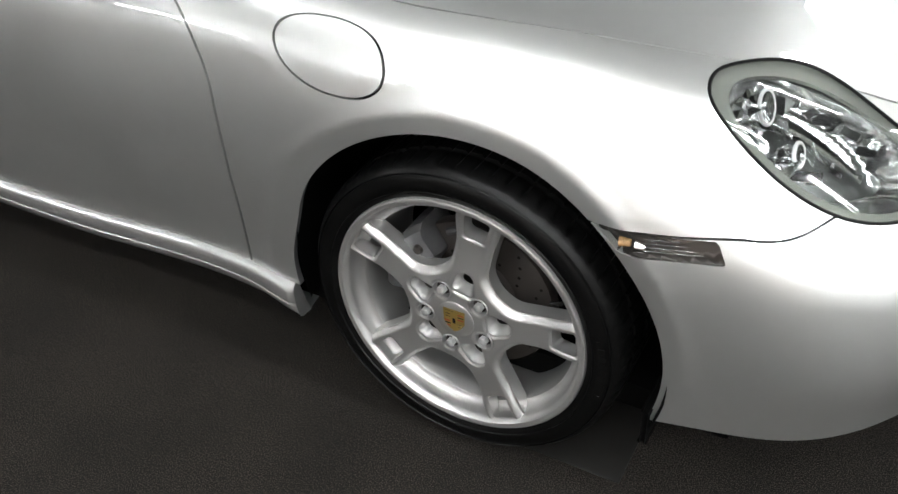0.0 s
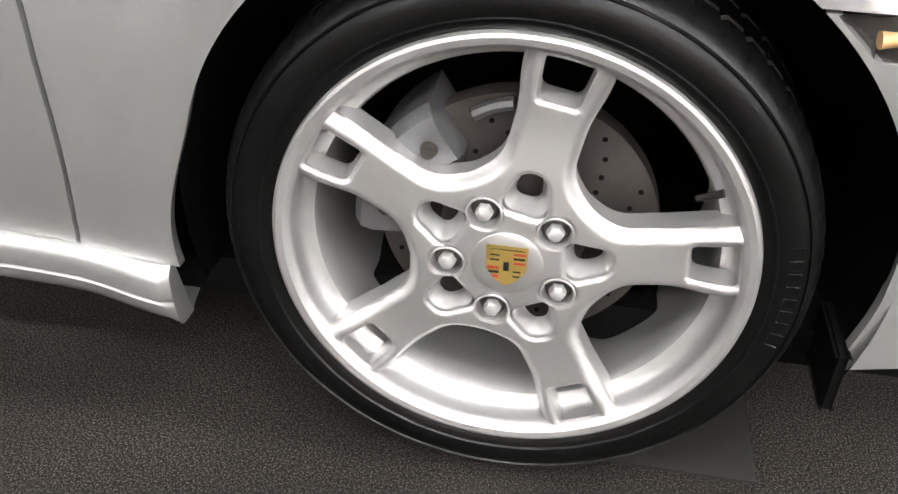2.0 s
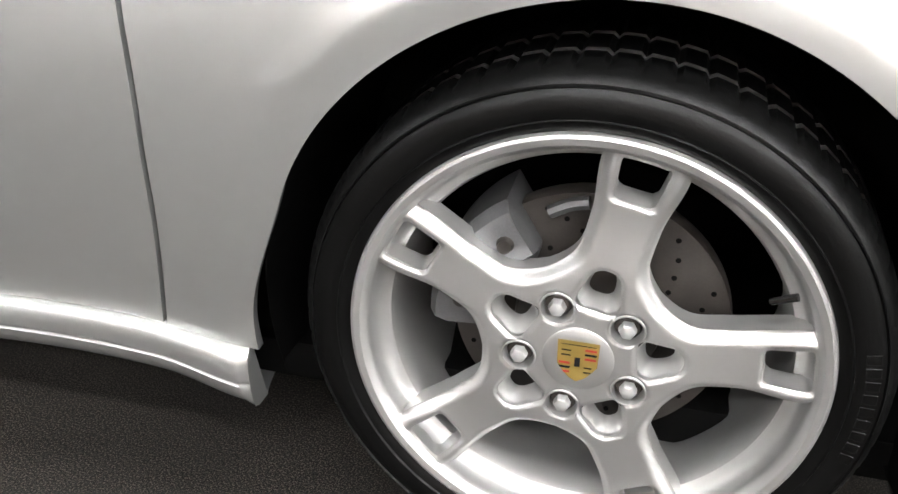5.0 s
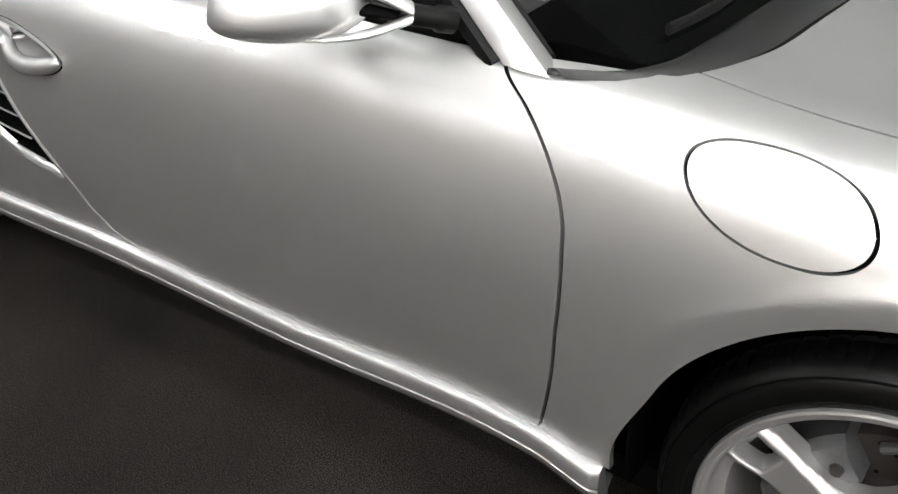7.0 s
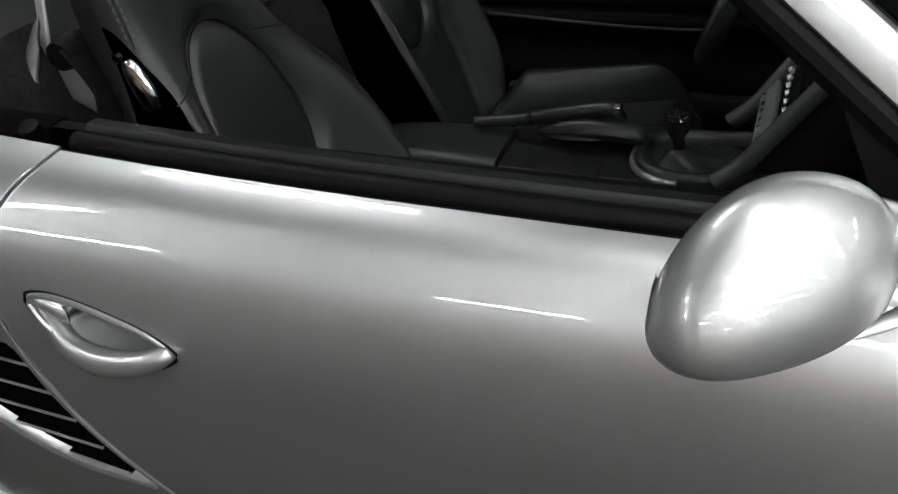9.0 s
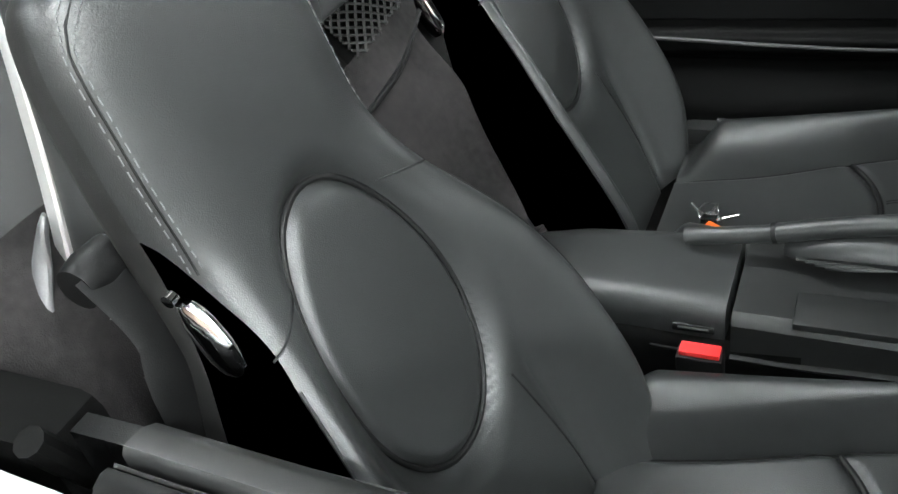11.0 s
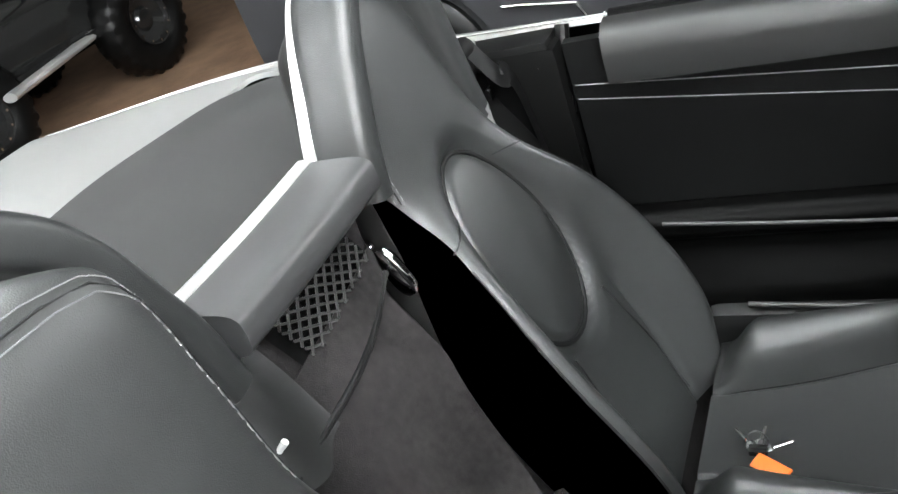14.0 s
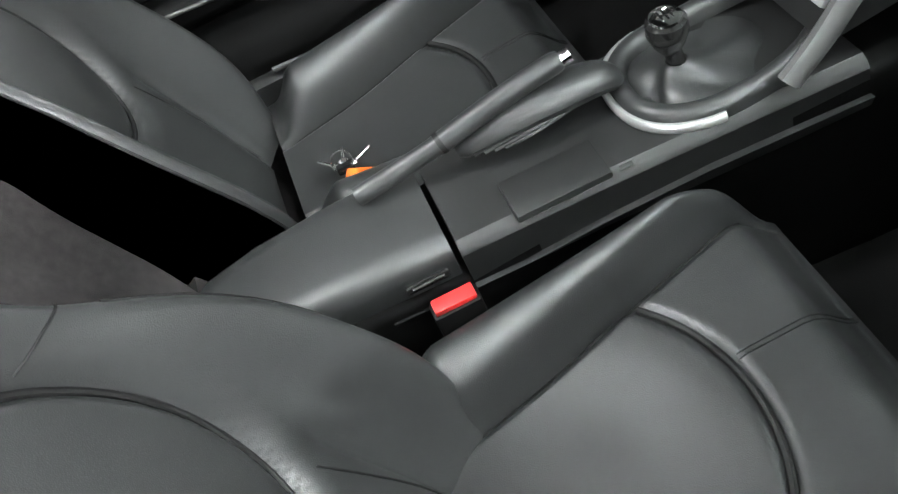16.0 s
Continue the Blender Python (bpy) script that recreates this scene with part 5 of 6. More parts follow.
        part("lever_pivot", tube_bm([c + up * 0.045 + Vector((-0.012, sgn * 0.002, 0)), c + up * 0.045 + Vector((-0.012, sgn * 0.010, 0))], 0.006, 12), CHROME, seat)
        hc = Vector((x + 0.005, y + sgn * 0.195, 0.395))
        part("hinge_cover", tube_bm([hc - Vector((0, 0.008, 0)), hc + Vector((0, 0.008, 0))], 0.012, 16), CALIPER, seat)
    return seat


make_seat(-1.495, -0.446, radians(19), -0.013, -0.014, -1.52, -0.392, 0.0, "black leather sports seat beside the open window")
make_seat(-1.555, 0.292, radians(20), -0.065, -0.045, -1.553, 0.275, -0.045, "black leather sports seat on the driver's side")

# ---- console ----
CY = -0.035
CONSOLE_DROP = Vector((0, 0, -0.018))
console = unit("centre_console", "dark grey centre console with smooth armrest lid")


def loft_x(rows, mat, name, parent, label="", angle=40):
    """A hull through closed sections: rows of (x, [(y, z), ...])."""
    bm = bmesh.new()
    made = [[bm.verts.new((x, yy, z)) for yy, z in sec] for x, sec in rows]
    for a, b in zip(made, made[1:]):
        for j in range(len(a)):
            bm.faces.new((a[j], a[(j + 1) % len(a)], b[(j + 1) % len(b)], b[j]))
    bm.faces.new(made[0])
    bm.faces.new(made[-1][::-1])
    return part(name, bm, mat, parent, label, angle=angle)


def console_section(half, top, low=0.2, r=0.014):
    return [(CY - half - 0.012, low), (CY - half - 0.004, top - 0.07), (CY - half, top - r), (CY - half + r * 0.4, top - r * 0.4), (CY - half + r, top), (CY + half - r, top), (CY + half - r * 0.4, top - r * 0.4), (CY + half, top - r), (CY + half + 0.004, top - 0.07), (CY + half + 0.012, low)]


# Sides darker than the console top: their shade is in the colour.
loft_x([(-1.73, console_section(0.080, 0.46)), (-1.62, console_section(0.088, 0.49)), (-1.40, console_section(0.092, 0.495)), (-1.25, console_section(0.094, 0.515)), (-1.05, console_section(0.105, 0.525)), (-0.90, console_section(0.115, 0.53)), (-0.55, console_section(0.13, 0.53))], SHADED_LEATHER, "tunnel_sides", console)
lid_rows = []
for x, half, z in ((-1.725, 0.040, 0.510), (-1.715, 0.056, 0.524), (-1.69, 0.065, 0.534), (-1.62, 0.073, 0.543), (-1.52, 0.078, 0.547), (-1.42, 0.081, 0.547), (-1.403, 0.081, 0.546)):
    lid_rows.append((x, [(CY - half, z - 0.055), (CY - half - 0.003, z - 0.028), (CY - half + 0.002, z - 0.010), (CY - half + 0.012, z - 0.002), (CY - half + 0.03, z), (CY, z + 0.002), (CY + half - 0.03, z), (CY + half - 0.012, z - 0.002), (CY + half - 0.002, z - 0.010), (CY + half + 0.003, z - 0.028), (CY + half, z - 0.055)]))
loft_x(lid_rows, LEATHER, "armrest_lid", console, "smooth dark armrest lid", 60)
part("lid_latch", box_bm(-1.47, -1.415, CY - 0.0885, CY - 0.080, 0.505, 0.517, 0.003), GLOSSBLACK, console)
part("lid_latch_lip", box_bm(-1.462, -1.422, CY - 0.0905, CY - 0.0875, 0.5125, 0.5145, 0.0008), STACK_GREY, console)
part("side_trim", tube_bm([(-1.50, CY - 0.0905, 0.474), (-1.40, CY - 0.094, 0.474)], 0.003, 8), SHADED_LEATHER, console)
loft_x([(-1.395, console_section(0.088, 0.540, 0.48)), (-1.33, console_section(0.090, 0.541, 0.48)), (-1.22, console_section(0.094, 0.543, 0.49)), (-1.10, console_section(0.102, 0.546, 0.5)), (-0.90, console_section(0.112, 0.548, 0.5))], PLASTIC, "console_top", console, "", 25)
part("tray_cover", box_bm(-1.322, -1.205, CY - 0.092, CY - 0.030, 0.538, 0.5480, 0.0025), PLASTIC, console, "flush storage cover")
part("console_badge", box_bm(-1.196, -1.180, CY - 0.095, CY - 0.088, 0.5445, 0.5465, 0.0006), STACK_GREY, console)
# handbrake
brake = unit("handbrake", "leather-wrapped handbrake with bright button")
lever_line = bezier([(-1.475, 0.0, 0.548), (-1.42, -0.002, 0.558), (-1.356, -0.005, 0.572), (-1.29, -0.007, 0.590), (-1.225, -0.009, 0.604), (-1.198, -0.010, 0.608)], 5)
part("lever", tube_bm(lever_line, [0.012] * 10 + [0.0135] * 14 + [0.0125, 0.011], 14), LEATHER, brake, "leather-wrapped handbrake lever")
part("button", tube_bm([lever_line[-1], lever_line[-1] + Vector((0.012, -0.0005, 0.002))], [0.010, 0.009], 14), CHROME, brake, "bright release button")
part("grip_ring", tube_bm([(-1.362, -0.005, 0.571), (-1.356, -0.005, 0.5725)], 0.0146, 14), PIPING, brake)
gait = bezier([(-1.345, -0.006, 0.548), (-1.29, -0.008, 0.560), (-1.23, -0.010, 0.566), (-1.165, -0.012, 0.562), (-1.135, -0.013, 0.545)], 5)
part("brake_gaiter", tube_bm(gait, [0.010 + 0.020 * math.sin(math.pi * k / 20) ** 0.7 for k in range(21)], 12, 0.75), LEATHER, brake, "folded leather gaiter")
for k in range(4):
    fold = bezier([(-1.33 + 0.012 * k, -0.024 - 0.004 * k, 0.548), (-1.25, -0.030 - 0.003 * k, 0.562 - 0.003 * k), (-1.165, -0.026, 0.556)], 6)
    part("gaiter_fold", tube_bm(fold, 0.0028, 6), LEATHER, brake)
# gear lever
gear = unit("gear_lever", "round shift knob over a creased leather gaiter")
gx, gy = -1.045, CY
def collar_point(a, inset, up):
    """A point on the shift collar: angle, distance in from its outer edge, height over the console."""
    ca, sa = math.cos(a), math.sin(a)
    rx = (0.110 if ca < 0 else 0.165) - inset
    return Vector((gx + rx * math.copysign(abs(ca) ** 0.85, ca), gy + (0.094 - inset) * math.copysign(abs(sa) ** 0.85, sa), 0.546 + up + 0.030 * max(0.0, ca) ** 1.5))


part("surround_trim", tube_bm([collar_point(a, -0.002, 0.004) for a in np.linspace(radians(105), radians(262), 30)], 0.0055, 10, 1.3), SATIN, gear, "silver arc trim")
bm = bmesh.new()
made = [[bm.verts.new(collar_point(a, i, h)) for i, h in ((0.0, -0.004), (0.001, 0.010), (0.005, 0.018), (0.013, 0.0215), (0.021, 0.019), (0.026, 0.010), (0.028, -0.004))] for a in np.linspace(0, 2 * math.pi, 72, endpoint=False)]
for p, q in zip(made, made[1:] + made[:1]):
    for j in range(6):
        bm.faces.new((p[j], p[j + 1], q[j + 1], q[j]))
part("surround", bm, LEATHER, gear, "padded shift surround", angle=60)
bm = bmesh.new()
rows = []
knob = Vector((-1.080, -0.040, 0.625))
for i in range(10):
    t = i / 9
    row = []
    for k in range(32):
        a = 2 * math.pi * k / 32
        rad = (0.074 * (1 - t) ** 1.3 + 0.013) * (1 + 0.16 * math.sin(5 * a + 3 * t) * math.sin(math.pi * min(1, t * 1.2)))
        ctr = Vector((gx, gy, 0.546)).lerp(knob - Vector((-0.006, 0, 0.050)), t)
        row.append(bm.verts.new((ctr.x + rad * math.cos(a), ctr.y + rad * 0.9 * math.sin(a), ctr.z + 0.006 * math.sin(3 * a + 5 * t) * (1 - t))))
    rows.append(row)
for a, b in zip(rows, rows[1:]):
    for k in range(32):
        bm.faces.new((a[k], a[(k + 1) % 32], b[(k + 1) % 32], b[k]))
part("gear_gaiter", bm, LEATHER, gear, "creased leather gaiter", angle=70)
part("stem", tube_bm([knob - Vector((-0.007, 0, 0.06)), knob - Vector((0, 0, 0.015))], [0.0115, 0.0095], 12), GLOSSBLACK, gear)
part("knob", tube_bm([knob - Vector((0, 0, 0.032)), knob - Vector((0, 0, 0.022)), knob - Vector((0, 0, 0.005)), knob + Vector((0, 0, 0.010)), knob + Vector((0, 0, 0.015))], [0.011, 0.018, 0.0245, 0.0235, 0.018], 28, up=(1, 0, 0)), GLOSSBLACK, gear, "round black shift knob")
part("knob_cap", tube_bm([knob + Vector((0, 0, 0.012)), knob + Vector((0, 0, 0.0165)), knob + Vector((0, 0, 0.018))], [0.020, 0.0185, 0.012], 28, up=(1, 0, 0)), CHROME, gear, "bright shift pattern cap")
for dx, dy, l, turn in ((-0.006, 0, 0.018, 0), (0.0, 0, 0.018, 0), (0.006, 0, 0.018, 0), (0, 0, 0.014, 90)):
    q = knob + Vector((dx, dy, 0.0185))
    d = Vector((0, l / 2, 0)) if turn == 0 else Vector((l / 2, 0, 0))
    part("shift_mark", tube_bm([q - d, q + d], 0.0011, 6), GLOSSBLACK, gear)

for u in (console, gear):
    u.location = CONSOLE_DROP

# ---- dashboard and centre stack ----
dash = unit("dashboard", "black dashboard with centre stack of silver-framed controls")
rows = []
for yv in np.linspace(-0.66, 0.66, 23):
    hump = 0.05 * math.exp(-(((yv - 0.33) / 0.20) ** 2))
    rows.append((yv, [(-0.42, 0.60), (-0.38, 0.80), (-0.45, 0.845), (-0.60, 0.852 + hump * 0.6), (-0.74, 0.83 + hump), (-0.80, 0.79 + hump), (-0.80, 0.70), (-0.76, 0.60), (-0.70, 0.50), (-0.55, 0.45)]))
bm = bmesh.new()
made = [[bm.verts.new((x, yv, z)) for x, z in sec] for yv, sec in rows]
for a, b in zip(made, made[1:]):
    for j in range(len(a)):
        bm.faces.new((a[j], a[(j + 1) % len(a)], b[(j + 1) % len(b)], b[j]))
bm.faces.new(made[0])
bm.faces.new(made[-1][::-1])
part("dash_body", bm, SHADED_LEATHER, dash, "soft black dashboard")
STACK = material("dark_satin", (0.10, 0.10, 0.10), 0.4, 0.4)
stack = []
for x, half, z in ((-0.945, 0.105, 0.575), (-0.925, 0.108, 0.62), (-0.90, 0.112, 0.66), (-0.84, 0.118, 0.75), (-0.80, 0.12, 0.80)):
    stack.append((x, half, z))
bm = bmesh.new()
made = []
for x, half, z in stack:
    made.append([bm.verts.new((x, CY - half, z)), bm.verts.new((x - 0.006, CY - half + 0.012, z)), bm.verts.new((x - 0.006, CY + half - 0.012, z)), bm.verts.new((x, CY + half, z)), bm.verts.new((x + 0.16, CY + half, z + 0.02)), bm.verts.new((x + 0.16, CY - half, z + 0.02))])
for a, b in zip(made, made[1:]):
    for j in range(6):
        bm.faces.new((a[j], a[(j + 1) % 6], b[(j + 1) % 6], b[j]))
bm.faces.new(made[0])
bm.faces.new(made[-1][::-1])
part("stack_body", bm, PLASTIC, dash, "dark centre stack")
for sgn in (-1, 1):
    edge = bezier([(-1.0, CY + sgn * 0.112, 0.555), (-0.955, CY + sgn * 0.112, 0.60), (-0.915, CY + sgn * 0.116, 0.66), (-0.85, CY + sgn * 0.122, 0.755), (-0.81, CY + sgn * 0.124, 0.805)], 5)
    part("stack_rail", tube_bm(edge, 0.012, 10, 1.3), STACK, dash, "silver side rail")


def on_stack(dy, h):
    t = (h - 0.62) / 0.18
    return Vector((-0.932 + 0.125 * t, CY + dy, h))


for h0, h1 in ((0.610, 0.648), (0.662, 0.70), (0.715, 0.765)):
    a, b = on_stack(0, h0), on_stack(0, h1)
    bm = box_bm(-0.012, 0.0, -0.096, 0.096, 0, (b - a).length, 0.004)
    bmesh.ops.transform(bm, matrix=Matrix.Translation((a.x - 0.004, CY, a.z)) @ Matrix.Rotation(math.atan2(b.x - a.x, b.z - a.z), 4, "Y"), verts=bm.verts)
    part("control_panel", bm, GLOSSBLACK if h0 > 0.65 else SATIN, dash)
    for k in range(6):
        q = on_stack(-0.078 + 0.031 * k, (h0 + h1) / 2)
        part("button", tube_bm([q + Vector((-0.014, 0, -0.002)), q + Vector((-0.020, 0, -0.004))], [0.0085, 0.0075], 14), SATIN if h0 > 0.65 else GLOSSBLACK, dash)
# steering wheel
sw = unit("steering_wheel", "black leather three-spoke steering wheel")
c = Vector((-1.02, 0.365, 0.74))
ax = Vector((-0.92, 0, 0.39)).normalized()
e1, e2 = Vector((0, 1, 0)), ax.cross(Vector((0, 1, 0)))
part("rim", tube_bm([c + e1 * (0.182 * math.cos(a)) + e2 * (0.182 * math.sin(a)) for a in np.linspace(0, 2 * math.pi, 56, endpoint=False)], 0.015, 12, closed=True), LEATHER, sw)
part("boss", tube_bm([c - ax * 0.03, c + ax * 0.004, c + ax * 0.014], [0.062, 0.066, 0.05], 28), PLASTIC, sw)
for a in (0, math.pi, -math.pi / 2):
    d = e1 * math.cos(a) + e2 * math.sin(a)
    part("spoke", tube_bm([c + d * 0.05, c + d * 0.175], [0.024, 0.014], 10, 0.4), SATIN, sw)
part("column", tube_bm([c - ax * 0.02, c - ax * 0.24], 0.04, 14), PLASTIC, sw)

# ---- buckles, keys ----
for q, lab in (((-1.422, -0.166, 0.500), "red seat belt buckle button beside the console"), ((-1.472, 0.047, 0.478), "red seat belt buckle button between seat and tunnel")):
    bk = unit("belt_buckle", lab)
    part("housing", box_bm(q[0] - 0.032, q[0] + 0.026, q[1] - 0.014, q[1] + 0.014, q[2] - 0.075, q[2] - 0.003, 0.005), TRIM, bk)
    part("release_button", box_bm(q[0] - 0.028, q[0] + 0.022, q[1] - 0.010, q[1] + 0.010, q[2] - 0.004, q[2] + 0.004, 0.002), RED, bk, "red button")
keys = thing("car_keys", "bunch of keys with an orange tag on the seat", "keys")
K = Vector((-1.488, 0.222, 0.402))
tag = box_bm(-0.027, 0.027, -0.012, 0.012, -0.0015, 0.0015, 0.0012)
bmesh.ops.transform(tag, matrix=Matrix.Translation(K + Vector((0.020, -0.030, 0.006))) @ Matrix.Rotation(radians(-32), 4, "Z") @ Matrix.Rotation(radians(12), 4, "X"), verts=tag.verts)
part("tag", tag, ORANGE, keys, "orange paper tag")
ringq = [K + Vector((0.016 * math.cos(a), 0.004 + 0.008 * math.sin(a), 0.016 + 0.016 * math.sin(a))) for a in np.linspace(0, 2 * math.pi, 24, endpoint=False)]
part("ring", tube_bm(ringq, 0.0012, 6, closed=True), CHROME, keys)
for a, l in ((0.4, 0.05), (1.4, 0.045), (2.3, 0.05)):
    d = Vector((math.cos(a), math.sin(a), 0.12))
    part("key", tube_bm([K + d * 0.008 + Vector((0, 0, 0.006)), K + d * 0.018 + Vector((0, 0, 0.005)), K + d * 0.022 + Vector((0, 0, 0.004)), K + d * l + Vector((0, 0, 0.003))], [0.006, 0.008, 0.003, 0.0025], 8, 0.4), CHROME, keys)
part("key_head", box_bm(K.x - 0.012, K.x + 0.014, K.y - 0.008, K.y + 0.008, K.z + 0.002, K.z + 0.012, 0.003), GLOSSBLACK, keys)

# ---- bulkhead, hoops, rear deck ----
bulk = unit("rear_bulkhead", "grey carpeted bulkhead with net pocket behind the seats")


def bulk_surface(u, v):
    x = -1.945 + 0.235 * u + 0.02 * np.sin(u * 3.0)
    z = 0.935 - 0.44 * u
    hump = 0.045 * np.exp(-(((v - 0.10) / 0.13) ** 2)) * smooth_step((u - 0.25) / 0.2)
    wave = 0.004 * np.sin(v * 31 + u * 9) + 0.004 * np.sin(v * 17 - u * 14)
    wave = wave * smooth_step((0.05 - v) / 0.12)
    return np.stack([x + hump + wave, v, z + wave], 1)


BULK_EDGE = spline([0.0, 0.22, 0.45, 0.70, 1.0], [0.19, 0.096, 0.037, 0.010, -0.012])
FOLD = spline([-0.72, -0.25, -0.16, -0.078, 0.014, 0.098, 0.72], [0.335, 0.330, 0.321, 0.313, 0.284, 0.237, 0.10])
panel("carpet_panel", bulk_surface, np.linspace(0, 1, 50), np.linspace(-0.72, 0.20, 90), [lambda u, v, p: BULK_EDGE(u) - v], PILE, bulk, "worn grey carpet lining", depth=0.012, out=(1, 0, 0.5))
# Dark sheet stands for shade in the gap behind the driver's seat.
panel("gap_shade_sheet", lambda u, v: bulk_surface(u, v) - np.array([0.05, 0, 0.02]), np.linspace(0, 1, 20), np.linspace(-0.05, 0.72, 30), [], SHADED_PILE, bulk, "dark sheet for the shaded gap behind the seat", depth=0, out=(1, 0, 0.5))
panel("lower_carpet", lambda u, v: np.stack([-1.71 + 0.12 * u, v, 0.495 - 0.30 * u], 1), np.linspace(0, 1, 8), np.linspace(-0.72, 0.72, 20), [], PILE, bulk, depth=0.02, out=(1, 0, 0.5))
panel("leather_flap", lambda u, v: bulk_surface(u, v) + np.stack([0.014 + 0.006 * np.sin(v * 60), 0 * u, 0.006 + 0.004 * np.sin(v * 45 + 1)], 1), np.linspace(0.10, 0.36, 24), np.linspace(-0.26, -0.12, 44), [lambda u, v, p: 0.36 - u - 0.35 * np.abs(v + 0.17)], PLASTIC, bulk, "creased leather pocket flap", depth=0.008, out=(1, 0, 0.5))
panel("carpet_flap", lambda u, v: bulk_surface(u, v) + np.stack([0.010 + 0.004 * np.sin(v * 22 + 0.6), 0 * u, 0.006 + 0 * u], 1), np.linspace(0.10, 0.36, 40), np.linspace(-0.24, 0.12, 60), [lambda u, v, p: u - 0.19 + 0.2 * v, lambda u, v, p: FOLD(v) - u, lambda u, v, p: BULK_EDGE(u) - 0.004 - v], PILE, bulk, "loose carpet flap", depth=0.010, out=(1, 0, 0.5))
fold_v = np.linspace(-0.24, 0.094, 24)
part("flap_cord", tube_bm([tuple(p + np.array([0.010, 0, 0.006])) for p in bulk_surface(FOLD(fold_v), fold_v)], 0.0042, 8), PIPING, bulk, "black cord along the flap")
bm_net = bmesh.new()
for k in range(22):
    for sgn in (-1, 1):
        pts = []
        for t in np.linspace(0, 1, 30):
            uu, vv = 0.04 + 0.21 * t, -0.23 + 0.0205 * k + sgn * 0.075 * (t - 0.5) * 2
            if -0.085 < vv < 0.09 and uu < 0.195 - 0.2 * vv:
                pts.append(Vector(bulk_surface(np.array([uu]), np.array([vv]))[0]) + Vector((0.020, 0, 0.008)))
        if len(pts) > 1:
            one = tube_bm(pts, 0.0019, 5)
            me = bpy.data.meshes.new("net_tmp")
            one.to_mesh(me)
            one.free()
            bm_net.from_mesh(me)
            bpy.data.meshes.remove(me)
tagged(part("net", bm_net, NETCORD, bulk, "black elastic net"), kind="stuff")
panel("net_pocket", lambda u, v: bulk_surface(u, v) + np.array([0.008, 0, 0.003]), np.linspace(0.02, 0.22, 16), np.linspace(-0.095, 0.10, 20), [lambda u, v, p: 0.20 - 0.2 * v - u], GAP, bulk, "black pocket behind the net", depth=0, out=(1, 0, 0.5))
part("wall_clip", tube_bm([(-1.860, -0.200, 0.826), (-1.846, -0.196, 0.840)], [0.0035, 0.0042], 10), WHITEWALL, bulk, "small white clip")

HOOPSKIN = material("grey_hoop_skin", (0.030, 0.030, 0.031), 0.45, bump=0.15, scale=900, vary=0.1, vary_scale=6)
hoops = unit("roll_hoops", "pair of black roll hoops with silver-edged centre frame")
HX = -1.885
HO = -0.050


def hoop_path(sgn):
    return bezier([(HX + 0.012, HO + sgn * k, z) for k, z in ((0.165, 0.93), (0.180, 1.0), (0.203, 1.06), (0.225, 1.112), (0.255, 1.156), (0.305, 1.192), (0.36, 1.198), (0.405, 1.178), (0.43, 1.13), (0.448, 1.05), (0.468, 0.96), (0.492, 0.872))], 5)


for sgn in (-1, 1):
    path = hoop_path(sgn)
    part("hoop", tube_bm(path, 0.0235, 24, 1.75, up=(1, 0, 0), square=0.6), LEATHER, hoops, "leather-covered roll hoop")
    part("hoop_edge", tube_bm([q + Vector((-0.040, -sgn * 0.020 * (1 - 2 * k / len(path)), 0)) for k, q in enumerate(path) if k > 2], 0.010, 12, 0.9, up=(1, 0, 0), square=0.6), SATIN, hoops, "silver edge strip")
    foot = path[-1]
    part("hoop_foot", tube_bm([foot + Vector((0.004, 0, 0.006)), foot + Vector((0.010, sgn * 0.006, -0.03)), foot + Vector((0.03, sgn * 0.010, -0.05))], [0.030, 0.026, 0.014], 16, 1.3, up=(1, 0, 0)), SATIN, hoops, "satin silver hoop foot")
    part("base_clip", tube_bm([(HX + 0.022, HO + sgn * 0.185, 0.968), (HX + 0.034, HO + sgn * 0.178, 0.962)], 0.004, 8), CHROME, hoops)
bar = bezier([(HX + 0.004, HO - 0.145, 0.975), (HX + 0.004, HO, 0.972), (HX + 0.004, HO + 0.145, 0.975)], 6)
part("cross_bar", tube_bm([q + Vector((0.010, 0, 0)) for q in bar], 0.025, 24, 1.95, up=(1, 0, 0), square=0.5), HOOPSKIN, hoops, "grey leather cross bar")
part("cross_edge", tube_bm([q + Vector((-0.034, 0, 0.018)) for q in bar], 0.011, 12, 0.9, square=0.6), SATIN, hoops, "silver edge strip")

deck = unit("soft_top_cover", "folded dark grey soft top behind the seats")


def top_cover(u, v):
    x = -1.93 - 0.50 * u
    z = 0.925 + 0.055 * np.sin(u * 2.4) - 0.05 * (np.abs(v) / 0.66) ** 4 - 0.02 * u
    return np.stack([x, v, z + 0.003 * np.sin(v * 14 + u * 5)], 1)


